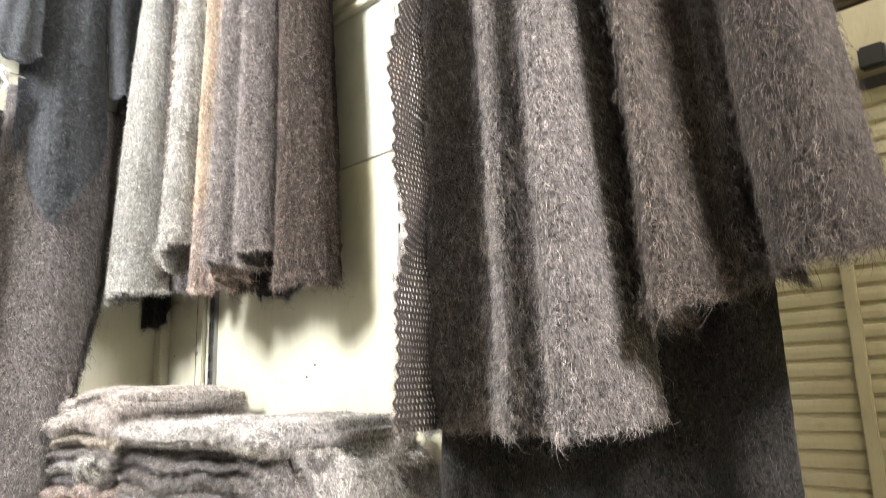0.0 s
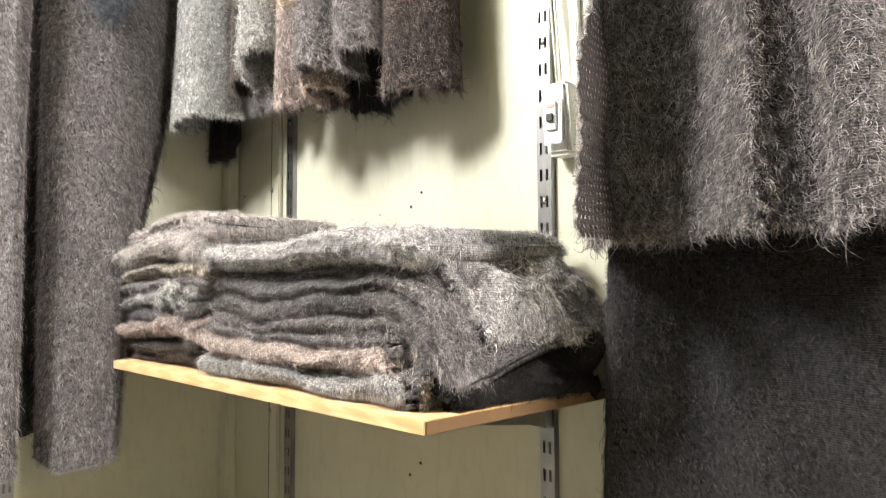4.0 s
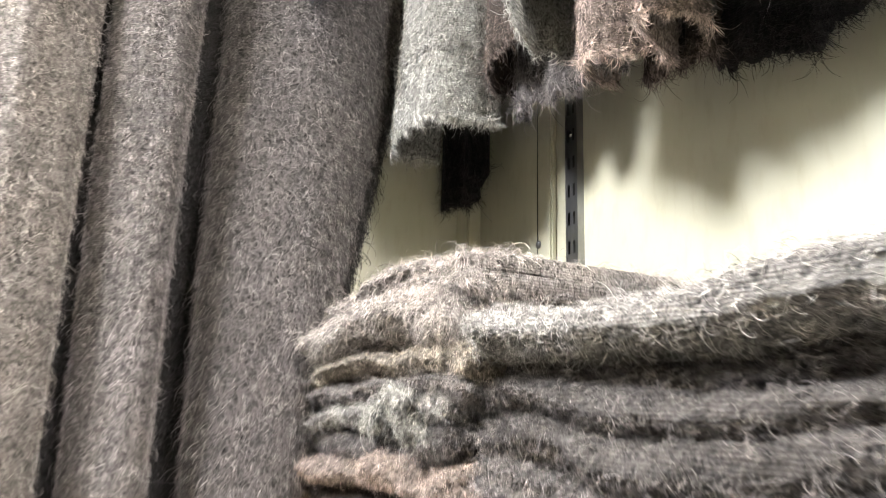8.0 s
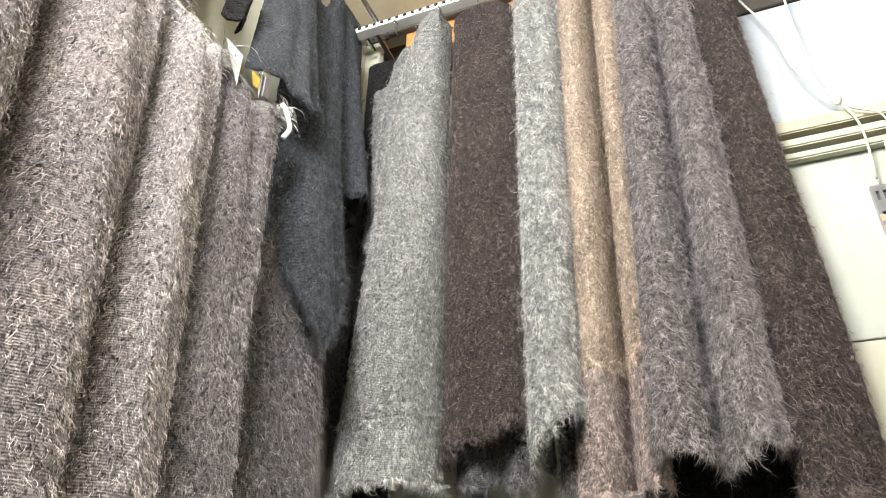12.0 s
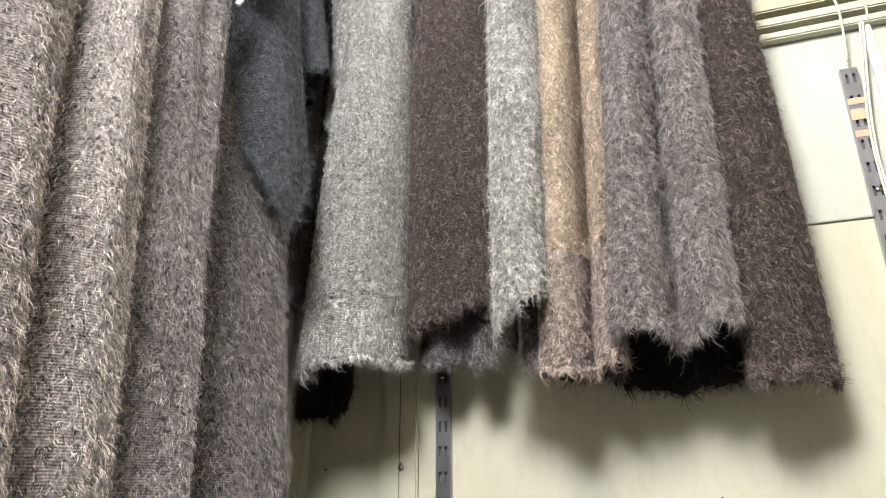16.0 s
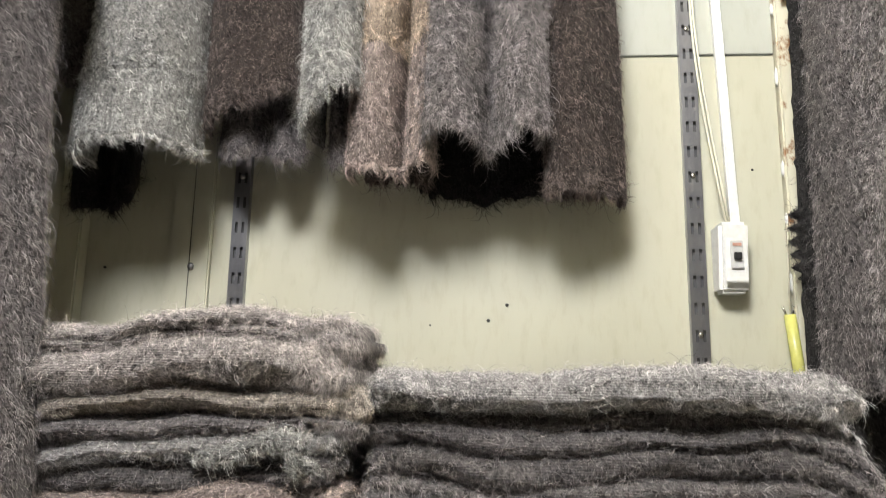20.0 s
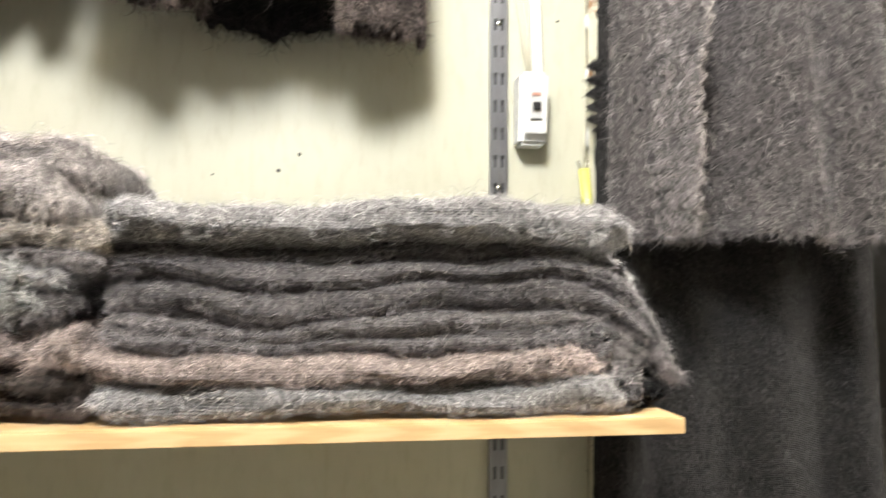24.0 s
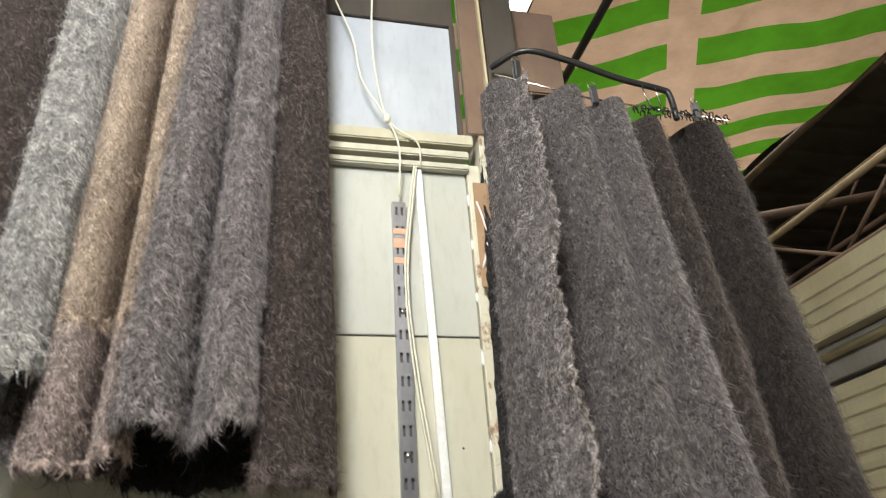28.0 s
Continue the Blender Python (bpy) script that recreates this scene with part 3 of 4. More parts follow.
tube("rod", [(-0.285, -0.06, 3.03), (-0.285, -1.9, 3.03)], 0.006, CHROME, rl)
for y in (-0.08, -0.62, -1.3):
    box("rod_holder", -0.329, -0.235, y - 0.008, y + 0.008, 3.045, 3.075, ZINC, rl, 0.002)
tagged(rl, "pair of thin chrome rods along the side wall", "rod")
cl = empty("clothes_line")
tube("cord", spline([(-0.32, -0.25, 2.41), (-0.205, -0.58, 2.375), (-0.19, -1.2, 2.37), (-0.20, -1.9, 2.40)], 24), 0.0016, CABLE, cl)
tube("cord", spline([(-0.325, -0.30, 2.42), (-0.235, -0.60, 2.39), (-0.23, -1.2, 2.385), (-0.24, -1.9, 2.42)], 24), 0.0014, BLACKP, cl)
tagged(cl, "taut cords along the side wall carrying shawls", "cord")


def clip(at, turn, size=1.0):
    root = empty("metal_clip")
    box("jaw", -0.006, 0.006, -0.006, -0.002, -0.028, 0.010, ZINC, root, 0.001)
    box("jaw", -0.006, 0.006, 0.002, 0.006, -0.028, 0.010, ZINC, root, 0.001)
    tube("ring", [(0.008 * math.cos(a), 0, 0.016 + 0.008 * math.sin(a)) for a in np.linspace(0, 6.0, 12)], 0.0012, CHROME, root, 6)
    tagged(root, "small grey metal clothes clip on a line", "clip", "clothes clips")
    root.matrix_basis = pose(*at, 0, 0, turn) @ Matrix.Scale(size, 4)
    return root


for at, tn in (((1.051, -0.145, 2.60), 15), ((1.227, -0.145, 2.55), -10), ((1.484, -0.14, 2.54), 10), ((-0.17, -0.605, 2.37), 80), ((-0.20, -0.72, 2.37), 95), ((-0.20, -0.86, 2.37), 85), ((-0.245, -0.275, 3.04), 90), ((-0.245, -0.50, 3.04), 90)):
    clip(at, tn, 1.2)
rr = empty("bent_pipe")
tube("pipe", spline([(1.02, -0.07, 2.66), (1.08, -0.13, 2.665), (1.17, -0.14, 2.645), (1.30, -0.14, 2.605), (1.405, -0.14, 2.585), (1.425, -0.14, 2.57), (1.428, -0.14, 2.50)], 28), 0.0075, BLACKP, rr)
tube("wire_rod", [(1.0, -0.14, 2.575), (1.22, -0.14, 2.535), (1.57, -0.13, 2.52)], 0.0022, CHROME, rr)
tube("hook", spline([(1.36, -0.14, 2.60), (1.352, -0.15, 2.56), (1.37, -0.14, 2.53)], 8), 0.002, CHROME, rr)
tube("hook", spline([(1.39, -0.14, 2.595), (1.385, -0.15, 2.565), (1.395, -0.14, 2.535)], 8), 0.0016, CHROME, rr)
tagged(rr, "black bent steel pipe with a wire carrying shawls", "pipe")

# ---- across the aisle ----
def shutter(name, length, height, label):
    """A closed roller shutter in its own x-z plane, facing -y, from x = 0 to length."""
    root = empty(name)
    pitch, rows = 0.075, int(height / 0.075)
    for k in range(rows):
        bm = bmesh.new()
        z = k * pitch
        prof = [(0.0, z), (-0.014, z + 0.008), (-0.016, z + 0.034), (-0.014, z + 0.056), (0.0, z + 0.062), (0.0, z + 0.0738)]
        v = [[bm.verts.new((x, y, zz)) for y, zz in prof] for x in (0, length)]
        w = [[bm.verts.new((x, 0.012, zz)) for zz in (z, z + 0.0738)] for x in (0, length)]
        for a in range(5):
            bm.faces.new((v[0][a], v[1][a], v[1][a + 1], v[0][a + 1]))
        bm.faces.new((w[0][0], w[0][1], w[1][1], w[1][0]))
        bm.faces.new((v[0][5], v[1][5], w[1][1], w[0][1]))
        part("slat", bm, SHUT, root)
    structure(root, label, "shutter")
    return root


sb = shutter("shutter_aisle", 5.0, 2.34, "closed cream roller shutter of a stall across the aisle")
box("guide", -0.175, -0.04, -0.05, 0.03, 0.0, 2.5, SHUT, sb, 0.004)
box("cover", -0.175, 5.0, -0.10, 0.05, 2.50, 2.785, SHUT, sb, 0.006)
for z in (2.57, 2.63, 2.69):
    box("cover_rib", -0.175, 5.0, -0.112, -0.101, z, z + 0.025, SHUT, sb, 0.004)
box("lintel", -0.175, 5.0, -0.02, 0.03, 2.342, 2.498, CONCRETE, sb, 0.003)
tube("conduit", [(0.05, -0.05, 2.44), (5.0, -0.05, 2.44)], 0.018, SHUT, sb, 10)
sb.matrix_basis = pose(3.0, 1.385, 0, 0, 0, -90)
sa = shutter("shutter_end", 2.7, 2.75, "closed cream roller shutter at the end of the aisle")
box("guide", 0.655, 0.705, -0.05, -0.018, 0.0, 2.75, SHUT, sa, 0.004)
box("cover", 0.0, 2.7, -0.09, 0.05, 2.77, 3.05, SHUT, sa, 0.006)
box("dark_bracket", 0.86, 0.96, -0.14, -0.092, 2.74, 2.84, BLACKP, sa, 0.01)
sa.matrix_basis = pose(0.4, 2.3, 0)
structure(box("wall_end", -0.5, 8.0, 6.0, 6.2, 0.0, 6.0, CONCRETE, bevel=0), "dim concrete end wall of the hall", "wall")
structure(box("wall_behind", -1.2, 8.0, -5.2, -5.0, 0.0, 6.0, CONCRETE, bevel=0), "plain concrete wall behind the aisle", "wall")
structure(box("wall_far_right", 8.0, 8.2, -5.2, 6.2, 0.0, 6.0, CONCRETE, bevel=0), "plain concrete wall of the hall", "wall")
structure(box("wall_far_side", -1.4, -1.2, -5.2, 6.2, 0.0, 6.0, CONCRETE, bevel=0), "plain concrete wall of the hall", "wall")
rf = structure(box("ceiling_hall", -1.4, 8.2, -5.2, 6.2, 5.0, 5.1, ROOF, bevel=0), "dusty corrugated steel roof of the market hall", "roof")
tru = empty("roof_truss")
for x, z0, z1 in ((3.3, 2.99, 3.32), (4.3, 3.6, 4.0)):
    tube("chord", [(x, -4.5, z1), (x, 5.5, z1)], 0.022, TAN, tru, 6)
    tube("chord", [(x, -4.5, z0), (x, 5.5, z0)], 0.022, BROWN, tru, 6)
    for k in range(9):
        y = -4.2 + 1.1 * k
        tube("web", [(x, y, z0), (x, y + 0.55, z1)], 0.012, BROWN, tru, 6)
        tube("web", [(x, y + 0.55, z1), (x, y + 1.1, z0)], 0.012, BROWN, tru, 6)
for y in (-1.0, 0.4, 1.8, 3.2, 4.6):
    tube("purlin", [(2.9, y, 3.40), (7.8, y, 4.6)], 0.03, BROWN, tru, 6)
structure(tru, "rusty brown steel roof trusses over the aisle", "roof truss")
for k in range(34):
    box("roof_rib", -1.3, 8.1, -5.0 + 0.33 * k, -4.93 + 0.33 * k, 4.94, 4.998, ROOF, rf, 0)
raf = empty("rafters")
for x in (0.7, 1.5, 2.3):
    tube("rafter", [(x, 2.45, 3.25), (x - 0.25, 5.9, 4.75)], 0.045, TAN, raf, 4)
for y, z in ((2.9, 3.50), (3.7, 3.86), (4.5, 4.2), (5.3, 4.55)):
    tube("cross_beam", [(-0.4, y, z), (3.0, y, z + 0.02)], 0.03, TAN, raf, 4)
structure(raf, "tan painted steel rafters over the end stall", "rafters")


def awning_cloth():
    """Green and cream striped canvas: stripes meet in a chevron at a plain band, with a second plain band across."""
    m, nt, b = material("striped_canvas")
    co = nt.nodes.new("ShaderNodeTexCoord")
    sep = nt.nodes.new("ShaderNodeSeparateXYZ")
    nt.links.new(co.outputs["Object"], sep.inputs[0])

    def calc(op, a, c):
        n = nt.nodes.new("ShaderNodeMath")
        n.operation = op
        for k, v in enumerate((a, c)):
            if isinstance(v, (int, float)):
                n.inputs[k].default_value = v
            else:
                nt.links.new(v, n.inputs[k])
        return n.outputs[0]

    x, y = sep.outputs[0], sep.outputs[1]
    across = calc("SUBTRACT", calc("MULTIPLY", calc("SUBTRACT", x, 1.92), 0.89), calc("MULTIPLY", calc("SUBTRACT", y, 0.296), 0.455))
    along = calc("ADD", calc("MULTIPLY", calc("SUBTRACT", x, 1.92), 0.455), calc("MULTIPLY", calc("SUBTRACT", y, 0.296), 0.89))
    far = calc("ABSOLUTE", across, 0.0)
    s = calc("SUBTRACT", along, calc("MULTIPLY", far, 0.05))
    wobble = noisy(nt, co.outputs["Object"], 3.0, 2, 0.5)
    s = calc("ADD", s, calc("MULTIPLY", wobble, 0.05))
    saw = calc("FRACT", calc("MULTIPLY", calc("ADD", s, 4.0), 3.7), 0.0)
    green = calc("GREATER_THAN", saw, 0.5)
    green = calc("MULTIPLY", green, calc("GREATER_THAN", far, 0.055))
    col = mixed(nt, green, (0.66, 0.47, 0.35), (0.10, 0.34, 0.02))
    dirt = noisy(nt, co.outputs["Object"], 5.0, 5, 0.65)
    col = mixed(nt, 1.0, col, ramp(nt, dirt, [(0.3, (0.72, 0.70, 0.66)), (0.6, (1, 1, 1))]), "MULTIPLY")
    nt.links.new(col, b.inputs["Base Color"])
    b.inputs["Roughness"].default_value = 0.8
    tr = nt.nodes.new("ShaderNodeBsdfTranslucent")
    nt.links.new(col, tr.inputs[0])
    mx = nt.nodes.new("ShaderNodeMixShader")
    mx.inputs[0].default_value = 0.5
    out = nt.nodes["Material Output"]
    nt.links.new(b.outputs[0], mx.inputs[1])
    nt.links.new(tr.outputs[0], mx.inputs[2])
    nt.links.new(mx.outputs[0], out.inputs[0])
    return m


aw = empty("awning")
nx_, ny_ = 60, 80
gx, gy = np.meshgrid(np.linspace(1.03, 2.82, nx_), np.linspace(-0.6, 1.42, ny_))
gz = 3.40 + 0.03 * np.sin(2.1 * gx + 0.8 * gy) + 0.018 * np.sin(5.0 * gy + 3 * gx) - 0.03 * np.abs(0.89 * (gx - 1.92) - 0.455 * (gy - 0.296)) + 0.008 * np.sin(13 * gx - 9 * gy)
kk = np.arange(nx_ * ny_).reshape(ny_, nx_)
mesh_from("canvas", np.stack([gx, gy, gz], 2).reshape(-1, 3), np.stack([kk[:-1, :-1], kk[:-1, 1:], kk[1:, 1:], kk[1:, :-1]], 2).reshape(-1, 4), awning_cloth(), aw)
tube("edge_pole", [(2.85, -0.8, 3.39), (2.85, 1.5, 3.39)], 0.02, BROWN, aw, 8)
tube("support_pole", [(1.60, -0.6, 3.34), (1.595, 1.45, 3.34)], 0.016, BLACKP, aw, 8)
tagged(aw, "green and cream striped canvas awning on steel poles", "awning")
lt = empty("ceiling_lamp", (1.26, 0.23, 3.22))
em, ent, eb = material("lit_tube")
eb.inputs["Emission Color"].default_value = (1.0, 0.93, 0.8, 1)
eb.inputs["Emission Strength"].default_value = 6.0
box("tube", -0.03, 0.03, -0.25, 0.10, 0.0, 0.03, em, lt, 0.004)
box("housing", -0.05, 0.05, -0.27, 0.12, 0.031, 0.07, BLACKP, lt, 0.004)
tagged(lt, "lit fluorescent lamp in a dark housing under the awning", "lamp")


# ---- shelf ----
shelf = empty("wall_shelf", (0, 0, 1.19))
box("board", -0.33, 0.918, -0.400, -0.012, 0.0, 0.018, PINE, shelf, 0.0015)
box("front_edge", -0.33, 0.918, -0.404, -0.4005, 0.0005, 0.0175, PINE, shelf, 0.0008)
box("end_edge", 0.9185, 0.920, -0.400, -0.014, 0.001, 0.017, PLYEDGE, shelf, 0.0005)
tagged(shelf, "light pine board shelf on steel wall brackets", "shelf")


# ---- folded blankets ----
def settle(x, y, z, slump):
    """Height in a pile: soft shared waves, and the slump towards its loose end."""
    k = 1.0 - slump * np.clip((x - 0.15 * (y + 0.37) - 0.74) / 0.185, 0, 1) ** 3.2
    lift = 0.0 if slump else 1.0
    w = 0.0055 * np.sin(8.5 * x + 5 * z) + 0.0035 * np.sin(21 * x - 9 * z + 1.0) + 0.002 * np.sin(47 * x + 30 * z)
    w = w + lift * 0.016 * np.exp(-((x - 0.17) / 0.13) ** 2) * np.clip((z - 1.23) / 0.06, 0, 1)
    h = np.maximum(z - 1.208, 0)
    return np.where(z > 1.0, 1.208 + h * k + w * np.clip(h / 0.05, 0, 1), z)


def blanket(name, x0, x1, y0, y1, z0, z1, mats, seed, folds=2, bulge=0.020, label="", length=0.020, slump=0.0, dens=210000):
    """A folded blanket: a soft oval bundle whose front shows its folds as rolls, with rounded ends."""
    rng = np.random.default_rng(seed)
    nu, nv = 96, 72
    ang = np.linspace(0, 2 * math.pi, nv, endpoint=False)
    cy, cz, hy, hz = (y0 + y1) / 2, (z0 + z1) / 2, (y1 - y0) / 2, (z1 - z0) / 2
    c, s = np.cos(ang), np.sin(ang)
    u = 0.5 - 0.5 * np.cos(math.pi * np.linspace(0, 1, nu)) ** 1 if folds > 5 else np.linspace(0, 1, nu) - 0.085 * np.sin(2 * math.pi * np.linspace(0, 1, nu))
    py = -np.sign(c) * np.abs(c) ** 0.34 * hy
    pz = np.sign(s) * np.abs(s) ** 0.72 * hz
    front = np.clip(c, 0, 1) ** 0.5
    drift = 0.35 * ripple(rng, nu, nv, (2, 0.2), 1.0)
    roll = -np.abs(np.sin(folds * math.pi * (pz[:, None] / hz + 1 + drift) / 2)) ** 0.6 * bulge * front[:, None]
    reach = 0.8 * hz / (x1 - x0)
    end = np.clip(np.minimum(u, 1 - u) / reach, 0, 1)
    cap = np.sqrt(np.clip(1 - (1 - end) ** 3.2, 0, 1)) * 0.97 + 0.03
    p = np.empty((nv, nu, 3))
    p[..., 0] = x0 + (x1 - x0) * u[None] + 0.010 * np.sin(2.0 * pz / hz + seed)[:, None] * np.clip((u - 0.5) * 2, 0, 1)[None]
    p[..., 1] = cy + (py[:, None] + roll) * (0.93 + 0.07 * cap)[None]
    p[..., 2] = cz + pz[:, None] * cap[None]
    p[..., 2] += ripple(rng, nu, nv, (3.0, 0.3), 0.004) + rng.normal(0, 0.0009, (nv, nu))
    p[..., 1] += (ripple(rng, nu, nv, (4, 1), 0.007) + rng.normal(0, 0.0012, (nv, nu))) * front[:, None]
    p[..., 2] = settle(p[..., 0], p[..., 1], p[..., 2], slump)
    p[..., 2] = np.maximum(p[..., 2], floor_at(z0))
    k = np.arange(nv * nu).reshape(nv, nu)
    kk = np.concatenate([k, k[:1]])
    q = np.stack([kk[:-1, :-1], kk[:-1, 1:], kk[1:, 1:], kk[1:, :-1]], 2).reshape(-1, 4)
    m = nv * nu
    verts = np.concatenate([p.reshape(-1, 3), p[:, 0].mean(0)[None], p[:, -1].mean(0)[None]])
    a, b = kk[:-1], kk[1:]
    caps = np.concatenate([np.stack([np.full(nv, m), a[:, 0], b[:, 0]], 1), np.stack([np.full(nv, m + 1), b[:, -1], a[:, -1]], 1)])
    tris = np.concatenate([q[:, [0, 1, 2]], q[:, [0, 2, 3]], caps])
    root = mesh_from(name, verts, tris, mats[0], None)
    pp = np.concatenate([p, p[:1]])
    n = grid_normals(pp)
    mid = np.array([(x0 + x1) / 2, cy, cz])
    if ((pp - mid) * n).sum() < 0:
        n = -n
    count = int(NAP * dens * (x1 - x0) * (2 * hy * 0.5 + 2 * hz))
    lo = int(nv * 0.70)
    order = np.concatenate([np.arange(lo, nv), np.arange(0, nv // 2)])
    nap(root, pp[order], n[order], int(1.25 * count), 0.88 * length, 0.35, mats[1], rng, 0.00014)
    tail = pp[:, -16:]
    nap(root, tail, n[:, -16:] + np.array([0.6, 0, 0]), int(count * 0.3), length, 0.6, mats[1], rng, 0.00014, "end_fuzz")
    return tagged(root, label, "blanket", "folded blankets on the shelf")


def floor_at(z):
    return 1.2085 if z > 1.0 else 0.0


def pile(rows, x0, seed, slump):
    """Blankets laid on one another from the shelf upwards: height, front, far end, yarn, folds, nap, bulge, colour words."""
    z = 1.208
    made = []
    for k, (thick, y0, x1, mt, folds, nap_length, bulge, lab) in enumerate(rows):
        made.append(blanket("folded_blanket", x0 + 0.009 * math.sin(1.7 * k + seed), x1, y0, -0.05, z, z + thick + 0.009, mt, seed + k, folds, bulge, lab + " mohair blanket folded in a shelf pile", nap_length, slump if k < len(rows) - 1 else 0.3 * slump))
        z += thick
    return made


pile(((0.022, -0.350, 0.285, COCOA, 1, 0.016, 0.012, "dark brown"),
      (0.022, -0.356, 0.280, UMBER, 1, 0.018, 0.016, "brownish taupe"),
      (0.034, -0.366, 0.290, ROSE, 1, 0.016, 0.024, "rosy taupe"),
      (0.034, -0.356, 0.275, DUSK, 1, 0.020, 0.018, "dark grey"),
      (0.026, -0.362, 0.262, ASH, 1, 0.024, 0.020, "pale grey"),
      (0.024, -0.362, 0.298, GREY, 1, 0.017, 0.020, "grey"),
      (0.030, -0.364, 0.304, STRAW, 1, 0.014, 0.020, "straw beige"),
      (0.054, -0.372, 0.268, SAND, 1, 0.026, 0.026, "fluffy sandy"),
      (0.034, -0.345, 0.272, SAND, 2, 0.022, 0.018, "doubled sandy")), -0.325, 40, 0.0)
right_pile = pile(((0.034, -0.366, 0.856, ASH, 1, 0.018, 0.024, "ash grey"),
      (0.032, -0.364, 0.842, ROSE, 1, 0.017, 0.024, "rosy taupe"),
      (0.042, -0.352, 0.890, GREY, 2, 0.021, 0.018, "mid grey"),
      (0.036, -0.346, 0.925, DUSK, 1, 0.021, 0.022, "charcoal grey"),
      (0.026, -0.342, 0.932, DUSK, 1, 0.020, 0.018, "dark grey"),
      (0.020, -0.332, 0.932, DUSK, 1, 0.018, 0.010, "thin dark grey"),
      (0.040, -0.358, 0.866, ASH, 1, 0.021, 0.026, "pale fluffy ash grey")), 0.300, 60, 0.8)
top_blanket = right_pile[-1]

# the twisted loose end that shows between the blankets of the left pile
rng_s = np.random.default_rng(5)
aa = np.linspace(0, 2 * math.pi, 20, endpoint=False)
tt = np.linspace(0, 1, 40)
core = spline([(0.10, -0.385, 1.338), (0.16, -0.394, 1.346), (0.205, -0.398, 1.362), (0.235, -0.398, 1.352), (0.225, -0.392, 1.336), (0.255, -0.388, 1.330)], 40)
rad = 0.003 + 0.0075 * np.sin(math.pi * np.clip(tt * 1.05, 0, 1)) ** 0.6
ring = core[None] + rad[None, :, None] * np.stack([0.3 * np.sin(2 * aa), -np.cos(aa), np.sin(aa)], 1)[:, None]
ring += rng_s.normal(0, 0.0012, ring.shape)
ring = np.concatenate([ring, ring[:1]])
kk = np.arange(ring.shape[0] * 40).reshape(-1, 40)
twist = mesh_from("twisted_end", ring.reshape(-1, 3), np.stack([kk[:-1, :-1], kk[:-1, 1:], kk[1:, 1:], kk[1:, :-1]], 2).reshape(-1, 4), PALE[0], bpy.data.objects["folded_blanket.004"])
nn = ring - core[None]
nap(twist, ring, nn / np.maximum(np.linalg.norm(nn, axis=2, keepdims=True), 1e-9), 3000, 0.020, 0.2, PALE[1], rng_s)


def draped_end(name, seed, outline, y0, y1, mt, hollow=0.0):
    """A lumpy loose end of cloth that falls over the end of the pile."""
    rng = np.random.default_rng(seed)
    nu, nv = 60, 60
    arc = spline(outline, nv)
    y = np.linspace(y0, y1, nu)
    p = np.empty((nv, nu, 3))
    p[..., 0], p[..., 1], p[..., 2] = arc[:, :1], y[None], arc[:, 1:]
    v = np.linspace(0, 1, nv)[:, None]
    p[..., 1] -= 0.018 * np.sin(2.2 * v + 0.5)
    p[..., 0] += 0.11 * (y[None] + 0.33) * v
    n = grid_normals(p)
    if n[nv // 2, nu // 2, 0] < 0:
        p = p[:, ::-1]
        n = grid_normals(p)
    u = np.linspace(0, 1, nu)[None]
    u_hollow = 0.9 if p[0, 0, 1] > p[0, -1, 1] else 0.1
    lump = ripple(rng, nu, nv, (3, 2), 0.018) + 0.013 * np.sin(9 * v + 3 * np.sin(4 * u)) - hollow * np.exp(-((v - 0.30) ** 2 / 0.012 + (u - u_hollow) ** 2 / 0.008)) - 0.6 * hollow * np.exp(-((v - 0.33) ** 2 / 0.006 + (u - 1 + u_hollow * 0.6) ** 2 / 0.01))
    p = p + n * (lump * np.sin(math.pi * np.clip(0.1 + v, 0, 1)) + rng.normal(0, 0.001, (nv, nu)))[..., None]
    p[..., 2] = np.maximum(p[..., 2], 1.211)
    return sheet(name, p, 0.02, mt, top_blanket, rng, 190000, 0.015, 0.4)


draped_end("draped_end", 91, [(0.835, 1.418), (0.868, 1.405), (0.896, 1.375), (0.912, 1.335), (0.920, 1.300), (0.908, 1.282)], -0.055, -0.290, ASH, 0.05)
# black cloth added over the lower end: the overhang's shade put into colour
draped_end("end_shade_sheet", 92, [(0.890, 1.330), (0.905, 1.295), (0.914, 1.255), (0.916, 1.228), (0.905, 1.212)], -0.050, -0.335, BLACK)
draped_end("slumped_end", 93, [(0.805, 1.285), (0.838, 1.283), (0.864, 1.262), (0.880, 1.235), (0.876, 1.212)], -0.270, -0.358, GREY)


